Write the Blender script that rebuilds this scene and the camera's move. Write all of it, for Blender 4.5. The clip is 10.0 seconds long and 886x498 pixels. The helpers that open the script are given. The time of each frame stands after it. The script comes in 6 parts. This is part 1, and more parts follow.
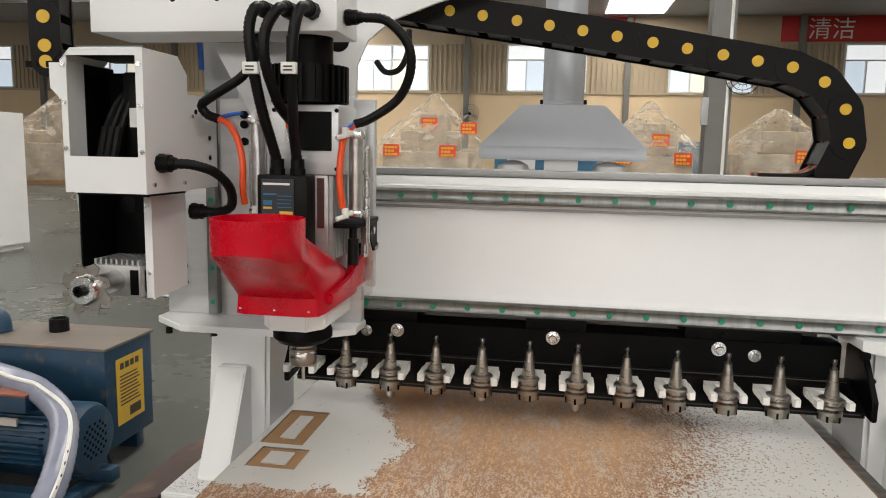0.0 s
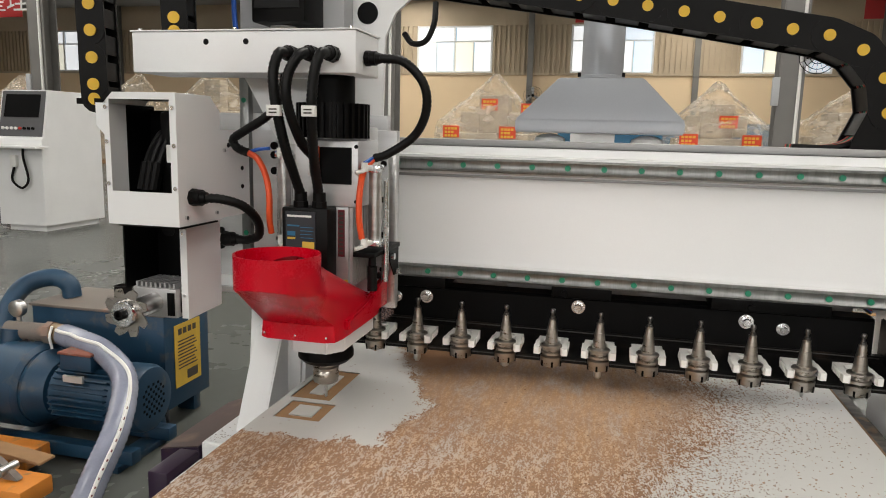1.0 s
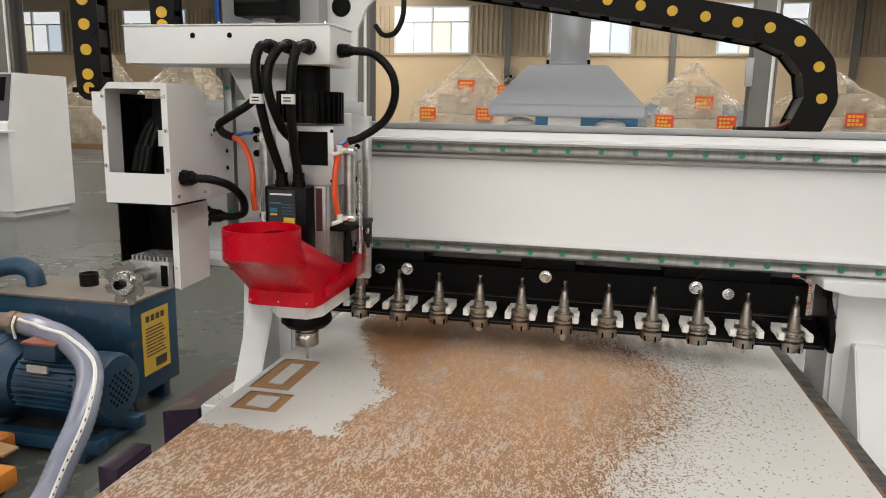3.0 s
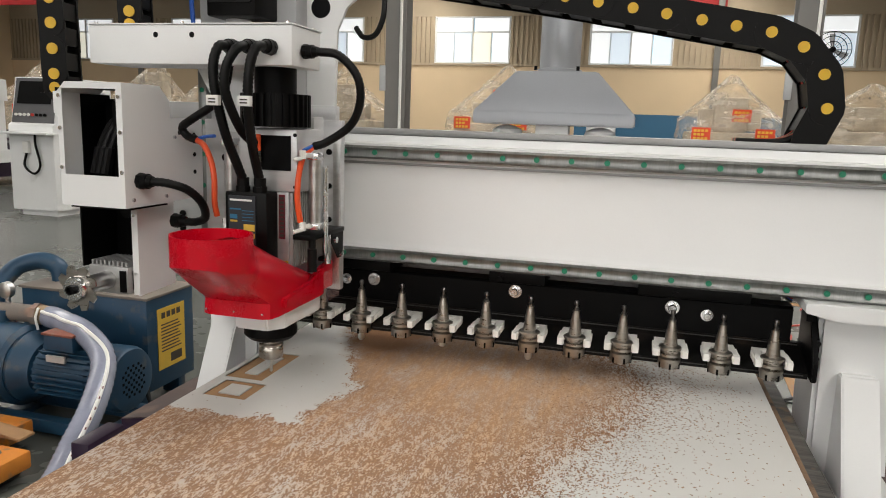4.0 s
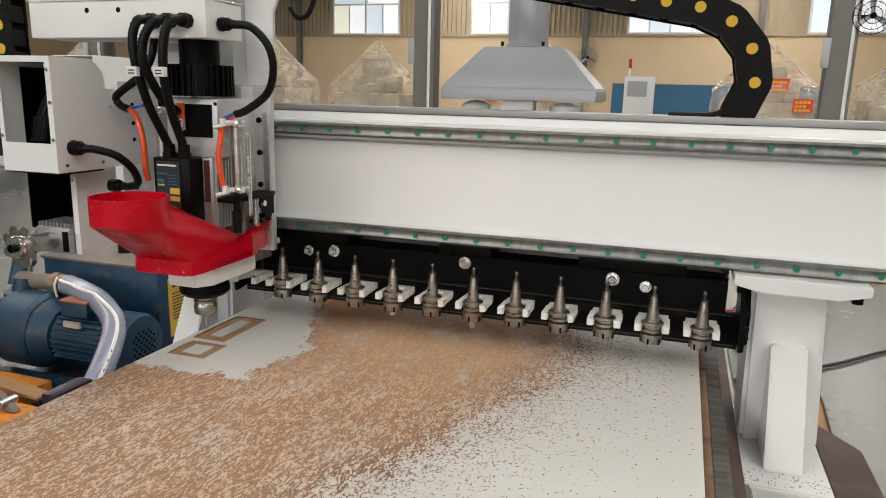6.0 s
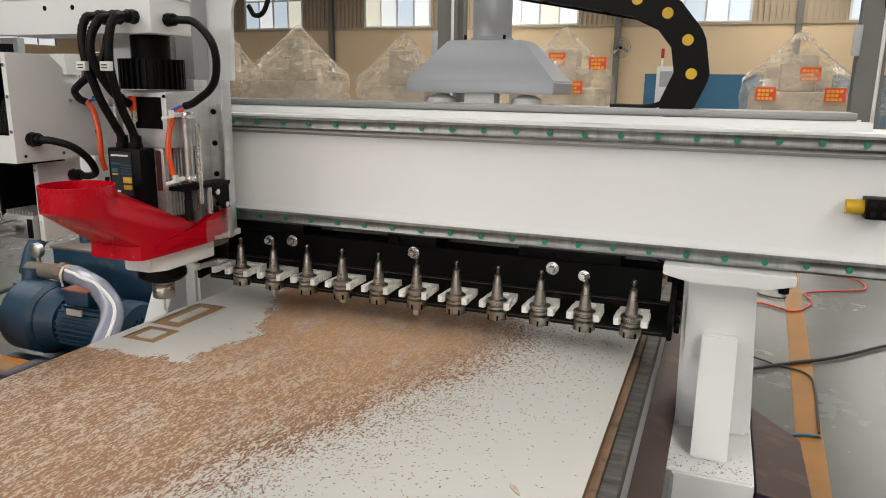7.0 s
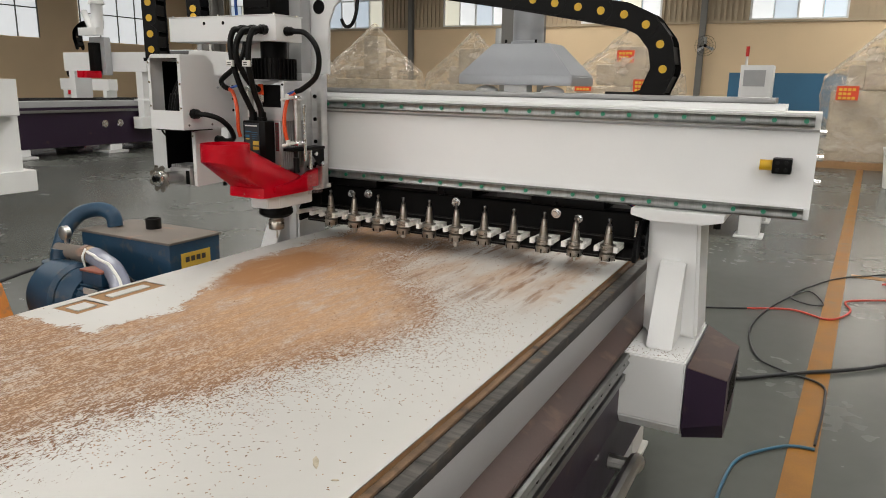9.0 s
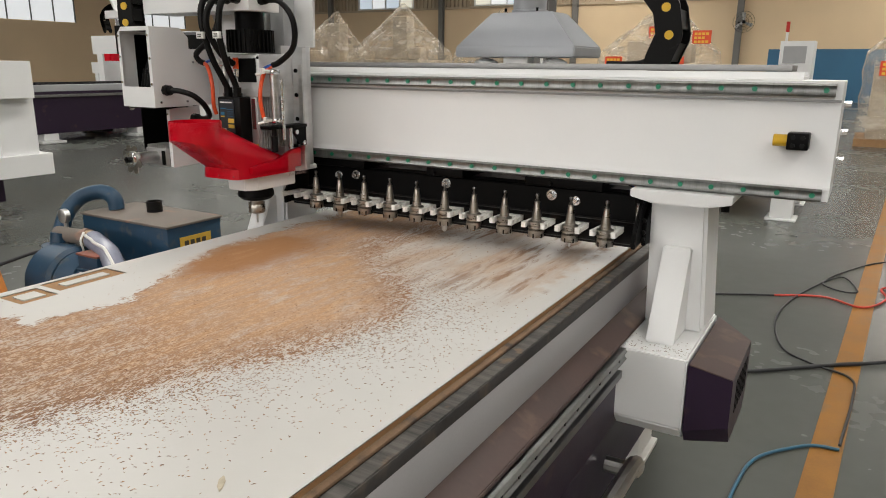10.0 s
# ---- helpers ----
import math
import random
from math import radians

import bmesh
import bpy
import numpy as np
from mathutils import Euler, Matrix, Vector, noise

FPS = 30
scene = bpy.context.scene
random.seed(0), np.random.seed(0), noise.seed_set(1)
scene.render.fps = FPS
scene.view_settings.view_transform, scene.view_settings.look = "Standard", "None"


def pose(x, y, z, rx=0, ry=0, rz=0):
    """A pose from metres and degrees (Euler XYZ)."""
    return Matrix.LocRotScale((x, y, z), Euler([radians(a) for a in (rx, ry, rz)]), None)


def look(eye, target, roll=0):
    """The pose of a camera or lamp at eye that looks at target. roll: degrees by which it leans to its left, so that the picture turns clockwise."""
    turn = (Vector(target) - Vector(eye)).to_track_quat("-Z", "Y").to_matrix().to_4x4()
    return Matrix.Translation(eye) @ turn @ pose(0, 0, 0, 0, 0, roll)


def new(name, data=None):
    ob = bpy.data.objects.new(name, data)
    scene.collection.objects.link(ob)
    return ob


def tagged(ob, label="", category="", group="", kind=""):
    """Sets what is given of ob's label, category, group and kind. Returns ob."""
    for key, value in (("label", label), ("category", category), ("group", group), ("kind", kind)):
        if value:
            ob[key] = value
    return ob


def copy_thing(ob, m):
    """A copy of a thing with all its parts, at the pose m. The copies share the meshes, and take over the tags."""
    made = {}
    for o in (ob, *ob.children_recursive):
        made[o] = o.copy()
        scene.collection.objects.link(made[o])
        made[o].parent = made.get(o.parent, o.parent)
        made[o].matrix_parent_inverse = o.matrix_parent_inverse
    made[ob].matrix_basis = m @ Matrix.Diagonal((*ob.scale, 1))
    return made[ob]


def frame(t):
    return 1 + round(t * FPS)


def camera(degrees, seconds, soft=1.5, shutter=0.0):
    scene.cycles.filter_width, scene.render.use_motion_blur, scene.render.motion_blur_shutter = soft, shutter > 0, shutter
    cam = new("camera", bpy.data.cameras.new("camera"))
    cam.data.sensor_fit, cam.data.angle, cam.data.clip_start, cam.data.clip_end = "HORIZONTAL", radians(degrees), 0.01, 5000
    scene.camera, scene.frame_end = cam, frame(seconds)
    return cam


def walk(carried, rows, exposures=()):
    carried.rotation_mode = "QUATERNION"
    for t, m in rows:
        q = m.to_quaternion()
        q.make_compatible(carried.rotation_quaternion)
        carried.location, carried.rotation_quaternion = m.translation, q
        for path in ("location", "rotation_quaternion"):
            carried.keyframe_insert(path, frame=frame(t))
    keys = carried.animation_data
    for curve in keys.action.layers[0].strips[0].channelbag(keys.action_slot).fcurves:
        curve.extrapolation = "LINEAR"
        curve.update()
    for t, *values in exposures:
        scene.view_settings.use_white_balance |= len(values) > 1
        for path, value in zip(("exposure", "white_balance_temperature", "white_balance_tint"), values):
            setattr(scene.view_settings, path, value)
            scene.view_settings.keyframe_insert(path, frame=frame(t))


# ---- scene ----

# ---------------------------------------------------------------- camera
cam = camera(63.9, 10.0, 1.0)
PATH = [
    (0, (-1.11, -1.613, 1.489), (-1.409, 0.346, 1.221), 1.2),
    (0.5, (-1.028, -1.647, 1.469), (-1.448, 0.288, 1.188), 1.4),
    (1, (-1.022, -1.642, 1.461), (-1.488, 0.276, 1.142), 1.4),
    (1.5, (-1.034, -1.626, 1.474), (-1.515, 0.281, 1.111), 0.9),
    (2, (-1.044, -1.613, 1.437), (-1.482, 0.309, 1.101), 0.9),
    (2.5, (-1.03, -1.607, 1.471), (-1.423, 0.318, 1.095), 0.8),
    (4, (-0.821, -1.635, 1.465), (-1.334, 0.267, 1.12), 2.0),
    (4.5, (-0.748, -1.639, 1.48), (-1.323, 0.239, 1.1), 1.1),
    (5, (-0.732, -1.653, 1.476), (-1.272, 0.234, 1.091), 1.2),
    (6.5, (-0.472, -1.664, 1.488), (-1.136, 0.17, 1.048), 1.2),
    (7, (-0.356, -1.633, 1.491), (-1.057, 0.186, 1.047), 0.9),
    (7.5, (-0.241, -1.65, 1.493), (-0.971, 0.161, 1.06), 1.7),
    (8, (-0.162, -1.593, 1.486), (-0.944, 0.197, 1.055), 0.1),
    (8.5, (-0.094, -1.549, 1.479), (-0.909, 0.228, 1.054), 0.3),
    (9, (0.039, -1.476, 1.469), (-0.863, 0.251, 1.019), 1.1),
    (9.5, (0.085, -1.381, 1.46), (-0.851, 0.316, 0.968), 0.7),
    (10, (0.09, -1.257, 1.441), (-0.886, 0.415, 0.941), 0.5),
]
walk(cam, [(t, look(eye, target, roll)) for t, eye, target, roll in PATH],
     exposures=[(0.0, 0.12), (1.0, 0.04), (6.0, 0.02), (7.0, -0.04), (8.5, -0.13), (10.0, -0.05)])

# gantry travel along y, head travel along x and z
GANTRY = [(0, 0), (1.55, 0), (2, .093), (2.5, .154), (2.75, .178), (3.2, .180), (3.45, .165), (4, .04), (4.3, .011), (7, .012),
          (7.15, .05), (7.5, .303), (8, .606), (8.25, .71), (8.5, .735), (10, .738)]
SLIDE = [(0, .064), (.6, .062), (1.0, .052), (1.35, .009), (1.5, .007), (2.8, .006), (3.3, .062), (4.5, .057), (4.6, .042),
         (4.8, -.002), (5, -.006), (6.5, -.003), (7, 0), (8.5, 0), (10, 0)]
LIFT = [(0, .104), (.1, .090), (.2, .055), (.3, .02), (.4, -.006), (.5, -.012), (.8, -.026), (1, -.028), (4.1, -.028), (4.4, -.015),
        (5.2, -.015), (6.5, -.003), (7, 0), (10, 0)]

# sway of the drag chain's bend along the beam
BEND = [(0, -.020), (1, -.022), (1.35, -.045), (1.5, -.048), (2.8, -.042), (3.3, .012), (4.5, .015), (4.6, .008), (4.8, -.010), (5, -.013), (6.5, 0), (8.5, .015), (10, .022)]


def at(knots, t):
    return float(np.interp(t, [k[0] for k in knots], [k[1] for k in knots]))


# ---------------------------------------------------------------- light
world = bpy.data.worlds.new("sky")
scene.world = world
world.use_nodes = True
wn = world.node_tree.nodes
sky = wn.new("ShaderNodeTexSky")
sky.sky_type, sky.sun_disc = "NISHITA", False
sky.sun_elevation, sky.sun_rotation = radians(35), radians(200)
world.node_tree.links.new(sky.outputs[0], wn["Background"].inputs[0])
wn["Background"].inputs[1].default_value = 0.12
sun = new("sun", bpy.data.lights.new("sun", "SUN"))
sun.data.energy, sun.data.angle, sun.data.color = 1.2, radians(10), (1, .93, .82)
sun.matrix_basis = look((0, 0, 30), (8, 28, 0))


def area(name, eye, target, w, h, power, colour):
    l = new(name, bpy.data.lights.new(name, "AREA"))
    l.data.shape, l.data.size, l.data.size_y, l.data.energy, l.data.color = "RECTANGLE", w, h, power, colour
    l.matrix_basis = look(eye, target)
    return l


# daylight lamps at unseen roof panels and windows behind the camera, added for brightness
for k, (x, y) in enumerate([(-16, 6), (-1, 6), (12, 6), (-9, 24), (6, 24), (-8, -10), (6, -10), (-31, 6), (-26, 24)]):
    area("unseen_roof_lamp", (x, y, 9.38), (x, y + .001, 0), 3.0, 12.0, 590, (1, .94, .86))
# two more lamps, added only to brighten the far wall
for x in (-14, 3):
    area("unseen_roof_lamp", (x, 36, 9.38), (x, 36.001, 0), 3.0, 9.0, 430, (1, .90, .76))
# added front light, set at the unseen south window band
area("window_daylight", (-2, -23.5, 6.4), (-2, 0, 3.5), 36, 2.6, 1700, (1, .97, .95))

# ---------------------------------------------------------------- helpers


def bx(bm, x0, x1, y0, y1, z0, z1, bevel=0.0, seg=2):
    """An axis-aligned block, with rounded edges when bevel is given."""
    r = bmesh.ops.create_cube(bm, size=1)
    bmesh.ops.transform(bm, matrix=Matrix.LocRotScale(((x0 + x1) / 2, (y0 + y1) / 2, (z0 + z1) / 2), None,
                                                      (abs(x1 - x0), abs(y1 - y0), abs(z1 - z0))), verts=r["verts"])
    if bevel:
        es = list({e for v in r["verts"] for e in v.link_edges})
        bmesh.ops.bevel(bm, geom=es, offset=bevel, segments=seg, affect="EDGES", profile=.5)
    return bm


def rod(bm, a, b, r, r2=None, n=16, caps=True):
    """A round bar or cone from a to b."""
    a, b = Vector(a), Vector(b)
    m = Matrix.Translation((a + b) / 2) @ (b - a).to_track_quat("Z", "Y").to_matrix().to_4x4()
    bmesh.ops.create_cone(bm, cap_ends=caps, segments=n, radius1=r, radius2=r if r2 is None else r2, depth=(b - a).length, matrix=m)
    return bm


def turned(bm, profile, m=Matrix(), n=24):
    """A turned body: profile of (radius, height) round the z axis of m."""
    rings = [[bm.verts.new(m @ Vector((r * math.cos(2 * math.pi * i / n), r * math.sin(2 * math.pi * i / n), z))) for i in range(n)]
             for r, z in profile]
    for a, b in zip(rings, rings[1:]):
        for i in range(n):
            bm.faces.new((a[i], a[(i + 1) % n], b[(i + 1) % n], b[i]))
    bm.faces.new(rings[0][::-1])
    bm.faces.new(rings[-1])
    return bm


def smooth_path(pts, steps=8):
    """Points of a smooth line through pts."""
    p = [Vector(q) for q in pts]
    p = [2 * p[0] - p[1]] + p + [2 * p[-1] - p[-2]]
    out = []
    for i in range(1, len(p) - 2):
        a, b, c, d = p[i - 1:i + 3]
        for s in range(steps):
            t = s / steps
            out.append(.5 * (2 * b + (c - a) * t + (2 * a - 5 * b + 4 * c - d) * t * t + (3 * b - a - 3 * c + d) * t ** 3))
    return out + [p[-2]]


def hose(bm, pts, r, n=12, steps=8, ribs=0.0):
    """A bent tube through pts; ribs: depth of its corrugation."""
    p = smooth_path(pts, steps)
    if ribs:
        fine = []
        for a, b in zip(p, p[1:]):
            k = max(1, int((b - a).length / (r * .32)))
            fine += [a.lerp(b, j / k) for j in range(k)]
        p = fine + [p[-1]]
    up = Vector((0.13, .31, .94)).normalized()
    rings = []
    for i, c in enumerate(p):
        d = (p[min(i + 1, len(p) - 1)] - p[max(i - 1, 0)]).normalized()
        s = d.cross(up)
        if s.length < .05:
            s = d.cross(Vector((1, 0, 0)))
        s.normalize()
        w = s.cross(d)
        up = w
        q = r - (ribs if ribs and i % 2 else 0)
        rings.append([bm.verts.new(c + q * (math.cos(2 * math.pi * j / n) * s + math.sin(2 * math.pi * j / n) * w)) for j in range(n)])
    for a, b in zip(rings, rings[1:]):
        for j in range(n):
            bm.faces.new((a[j], a[(j + 1) % n], b[(j + 1) % n], b[j]))
    bm.faces.new(rings[0][::-1])
    bm.faces.new(rings[-1])
    return bm


def slab(bm, outline, axis, lo, hi, bevel=0.0):
    """A plate: outline of 2D points, pushed from lo to hi along the axis ('x': points are y,z; 'y': x,z; 'z': x,y)."""
    def co(p, h):
        return {"x": (h, p[0], p[1]), "y": (p[0], h, p[1]), "z": (p[0], p[1], h)}[axis]
    a = [bm.verts.new(co(p, lo)) for p in outline]
    b = [bm.verts.new(co(p, hi)) for p in outline]
    fs = [bm.faces.new(a), bm.faces.new(b)]
    for i in range(len(a)):
        j = (i + 1) % len(a)
        fs.append(bm.faces.new((a[i], a[j], b[j], b[i])))
    bmesh.ops.recalc_face_normals(bm, faces=fs)
    if bevel:
        bmesh.ops.bevel(bm, geom=list({e for f in fs for e in f.edges}), offset=bevel, segments=2, affect="EDGES")
    return bm


def finish(bm, name, smooth=35):
    bmesh.ops.recalc_face_normals(bm, faces=bm.faces[:])
    me = bpy.data.meshes.new(name)
    for f in bm.faces:
        f.smooth = True
    for e in bm.edges:
        if len(e.link_faces) == 2 and e.calc_face_angle(0) > radians(smooth):
            e.smooth = False
    bm.to_mesh(me)
    bm.free()
    return me


def thing(name, label, category, base=(0, 0, 0), group="", kind=""):
    """An Empty at the base of a thing; its parts are modelled in the place's own metres."""
    e = new(name)
    e.empty_display_size = .05
    e.location = base
    return tagged(e, label, category, group, kind)


def part(name, bm, material, parent, label="", smooth=35):
    me = finish(bm, name, smooth)
    me.materials.append(material)
    ob = new(name, me)
    ob.parent = parent
    if parent.type == "EMPTY":
        ob.location = -parent.location
    if label:
        ob["label"] = label
    return ob


def solo(name, bm, material, label="", category="", kind="", group="", smooth=35):
    """A thing that is one mesh."""
    me = finish(bm, name, smooth)
    me.materials.append(material)
    return tagged(new(name, me), label, category, group, kind)


def B():
    return bmesh.new()


# ---------------------------------------------------------------- materials


def mat(name, colour, rough=.5, metal=0.0, vary=.08, scale=6.0, bump=.05, fine=180.0, stretch=(1, 1, 1), coat=0.0, spread=.12, spec=.5, dirt=None, dirt_amount=.0):
    """A surface with broad blotches and fine grain in colour, gloss and relief."""
    m = bpy.data.materials.new(name)
    m.use_nodes = True
    nt = m.node_tree
    N, L = nt.nodes, nt.links
    p = N["Principled BSDF"]
    tc, mp = N.new("ShaderNodeTexCoord"), N.new("ShaderNodeMapping")
    mp.inputs["Scale"].default_value = stretch
    L.new(tc.outputs["Object"], mp.inputs["Vector"])
    big, small = N.new("ShaderNodeTexNoise"), N.new("ShaderNodeTexNoise")
    big.inputs["Scale"].default_value, big.inputs["Detail"].default_value = scale, 4
    small.inputs["Scale"].default_value, small.inputs["Detail"].default_value = fine, 2
    for n in (big, small):
        L.new(mp.outputs[0], n.inputs["Vector"])
    mixn = N.new("ShaderNodeMath")
    mixn.operation = "MULTIPLY_ADD"
    L.new(small.outputs[0], mixn.inputs[0])
    mixn.inputs[1].default_value = .35
    L.new(big.outputs[0], mixn.inputs[2])
    ramp = N.new("ShaderNodeValToRGB")
    ramp.color_ramp.elements[0].position, ramp.color_ramp.elements[1].position = .42, .92
    c = Vector(colour)
    ramp.color_ramp.elements[0].color = (*(c * (1 - vary)), 1)
    ramp.color_ramp.elements[1].color = (*(c * (1 + vary)), 1)
    L.new(mixn.outputs[0], ramp.inputs[0])
    col = ramp.outputs[0]
    if dirt:
        dn = N.new("ShaderNodeTexNoise")
        dn.inputs["Scale"].default_value, dn.inputs["Detail"].default_value = scale * 1.7, 8
        L.new(tc.outputs["Object"], dn.inputs["Vector"])
        dr = N.new("ShaderNodeMapRange")
        dr.inputs[1].default_value, dr.inputs[2].default_value = .62 - dirt_amount * .4, .75 - dirt_amount * .3
        L.new(dn.outputs[0], dr.inputs[0])
        mx = N.new("ShaderNodeMix")
        mx.data_type = "RGBA"
        L.new(dr.outputs[0], mx.inputs[0])
        L.new(col, mx.inputs[6])
        mx.inputs[7].default_value = (*dirt, 1)
        col = mx.outputs[2]
    L.new(col, p.inputs["Base Color"])
    rr = N.new("ShaderNodeMapRange")
    rr.inputs[3].default_value, rr.inputs[4].default_value = max(rough - spread, .03), min(rough + spread, 1)
    L.new(mixn.outputs[0], rr.inputs[0])
    L.new(rr.outputs[0], p.inputs["Roughness"])
    p.inputs["Metallic"].default_value = metal
    p.inputs["Specular IOR Level"].default_value = spec
    p.inputs["Coat Weight"].default_value = coat
    if bump:
        b = N.new("ShaderNodeBump")
        b.inputs["Strength"].default_value, b.inputs["Distance"].default_value = bump, .002
        L.new(mixn.outputs[0], b.inputs["Height"])
        L.new(b.outputs[0], p.inputs["Normal"])
    return m


def glow(name, colour, strength):
    m = bpy.data.materials.new(name)
    m.use_nodes = True
    p = m.node_tree.nodes["Principled BSDF"]
    p.inputs["Base Color"].default_value = (*colour, 1)
    p.inputs["Emission Color"].default_value = (*colour, 1)
    p.inputs["Emission Strength"].default_value = strength
    return m


def clear(name, colour, alpha):
    """Thin clear plastic: mostly see-through, with a sharp gloss."""
    m = bpy.data.materials.new(name)
    m.use_nodes = True
    p = m.node_tree.nodes["Principled BSDF"]
    p.inputs["Base Color"].default_value = (*colour, 1)
    p.inputs["Roughness"].default_value, p.inputs["Alpha"].default_value = .08, alpha
    return m


WHITE = mat("white_powder_coat", (.80, .81, .81), .42, vary=.03, scale=3, bump=.08, fine=420)
WHITE_DUSTY = mat("white_paint_dusty", (.78, .77, .74), .5, vary=.04, scale=4, bump=.08, fine=420, dirt=(.5, .40, .30), dirt_amount=.12)
GREY_PAINT = mat("grey_paint", (.42, .43, .44), .45, vary=.05, scale=3)
PANEL_GREY = mat("dark_grey_panel", (.11, .11, .115), .4, vary=.06, scale=3)
PALE_RAIL = mat("pale_grey_rail", (.40, .40, .41), .42, vary=.06, scale=4)
STEEL = mat("ground_steel", (.60, .60, .59), .30, 1.0, vary=.12, scale=9, fine=240, stretch=(1, 1, 9))
RAIL = mat("rail_steel", (.27, .275, .27), .38, 1.0, vary=.22, scale=14, fine=90, stretch=(4, 1, .6), bump=.03)
# grey of the highlight lines painted along the rack edges
GREY_DARK = mat("edge_highlight_grey", (.045, .043, .041), .45, .3, vary=.3, scale=20)
RIBBED = mat("ribbed_dusty_strip", (.060, .055, .050), .6, vary=.95, scale=16, fine=60, stretch=(.35, 3.2, 1), bump=.6, dirt=(.13, .085, .05), dirt_amount=.06)
TRAY = mat("dull_zinc_sheet", (.30, .30, .30), .42, .6, vary=.2, scale=5, fine=120, stretch=(.6, 1, 3))
EDGE = mat("dusty_dark_metal", (.045, .043, .043), .55, vary=.45, scale=9, fine=120, dirt=(.10, .082, .066), dirt_amount=.22)
RIDGE_DUST = mat("brown_dust_ridge", (.17, .105, .062), .9, vary=.3, scale=12, bump=.6, fine=220, dirt=(.06, .045, .035), dirt_amount=.22)
ALU = mat("milled_aluminium", (.62, .625, .63), .36, .55, vary=.08, scale=5, fine=260, stretch=(1, 1, 12))
# darker copy of ALU; shade on the spindle body is put into this grey
FIN = mat("darkened_aluminium", (.42, .42, .42), .42, .6, vary=.12, scale=5, fine=260, stretch=(1, 1, 12))
CHROME = mat("bright_zinc", (.72, .73, .74), .2, 1.0, vary=.06, scale=30, fine=300)
STUD = mat("dark_tool_steel", (.14, .135, .13), .25, 1.0, vary=.15, scale=40)
HOLDER = mat("tool_steel", (.40, .375, .34), .26, 1.0, vary=.15, scale=30, fine=260, stretch=(1, 1, 4))
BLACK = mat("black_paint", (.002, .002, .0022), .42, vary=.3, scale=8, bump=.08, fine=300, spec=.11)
BLACK_DUSTY = mat("black_paint_dusty", (.005, .0045, .0045), .5, vary=.3, scale=8, dirt=(.022, .016, .012), dirt_amount=.2, spec=.18)
RUBBER = mat("black_rubber", (.004, .004, .004), .40, vary=.2, scale=20, spec=.2)
PLASTIC = mat("black_plastic", (.0035, .0033, .0033), .38, vary=.2, scale=20, bump=.1, fine=220, spec=.13)
FORK = mat("white_nylon", (.83, .82, .79), .35, vary=.04, scale=20)
RED = mat("red_plastic", (.54, .001, .014), .24, vary=.06, scale=6, bump=.02, fine=300, spec=.34)
ORANGE_HOSE = mat("orange_hose", (.78, .09, .02), .3, vary=.05, scale=20)
BLUE_HOSE = mat("blue_hose", (.02, .10, .45), .3, vary=.05, scale=20)
GREEN_CAP = mat("green_cap", (.01, .20, .11), .4, vary=.15, scale=60)
YELLOW = mat("yellow_plastic", (.66, .40, .015), .4, vary=.05, scale=40)
PURPLE = mat("dark_purple_paint", (.018, .006, .025), .38, vary=.1, scale=4, dirt=(.07, .038, .034), dirt_amount=-.06)
PURPLE_DUSTY = mat("purple_paint_dusty", (.070, .043, .038), .55, vary=.25, scale=5, fine=90, dirt=(.150, .092, .066), dirt_amount=.14)
BLUE = mat("blue_machine_paint", (.010, .045, .090), .42, vary=.2, scale=7, dirt=(.07, .075, .08), dirt_amount=.08)
BLUE_TOP = mat("blue_paint_dusty", (.17, .145, .125), .6, vary=.15, scale=4, dirt=(.27, .165, .12), dirt_amount=.10)
LABEL_YELLOW = mat("yellow_label", (.62, .40, .05), .5, vary=.08, scale=20)
LABEL_DARK = mat("dark_ink", (.05, .04, .03), .5, vary=.1)
LABEL_WHITE = mat("white_label", (.78, .78, .75), .5, vary=.03, scale=40)
LABEL_RED = mat("red_label", (.55, .03, .02), .5, vary=.06, scale=40)
LABEL_CRIMSON = mat("crimson_label", (.13, .008, .016), .4, vary=.1, scale=40)
# clear plate; the red cast from the hood is painted into its colour
ACRYLIC = clear("hood_tinted_acrylic", (.60, .42, .42), .12)
LABEL_BLUE = mat("blue_label", (.02, .14, .26), .5, vary=.06, scale=40)
LABEL_GREY = mat("grey_label", (.018, .020, .026), .4, vary=.1, scale=40)
PALLET_ORANGE = mat("orange_truck_paint", (.62, .22, .03), .45, vary=.12, scale=8, dirt=(.2, .15, .1), dirt_amount=.1)
SLIVER = mat("pale_wood", (.46, .41, .31), .8, vary=.2, scale=60)
MDF = mat("mdf", (.33, .19, .09), .85, vary=.12, scale=20, bump=.4, fine=500)
CREAM = mat("cream_wall", (.78, .61, .40), .8, vary=.06, scale=.3, bump=.1, fine=20)
CLAD = mat("profiled_cladding", (.46, .38, .27), .6, vary=.1, scale=.5, bump=.05)
ROOF = mat("roof_sheet", (.34, .33, .31), .7, vary=.1, scale=.4)
COLUMN = mat("steel_column_paint", (.17, .165, .155), .5, vary=.1, scale=2)
BANNER = mat("red_banner", (.50, .03, .03), .6, vary=.06, scale=3)
BLUE_PANEL = mat("blue_wall_panel", (.05, .17, .30), .6, vary=.08, scale=1)
GLASS_SKY = glow("window_daylight_pane", (.90, .93, .95), .66)
GLASS_BLUE = glow("window_pane_bluish", (.66, .76, .86), .62)
GLASS_WARM = glow("window_pane_yellowish", (.88, .86, .72), .60)
# glow for the added roof panels, which stay out of view
UNSEEN_ROOF_GLOW = glow("roof_light_panel", (1, .98, .95), 3.0)
CABLE = mat("cable_sheath", (.02, .021, .024), .5, vary=.2, scale=10)
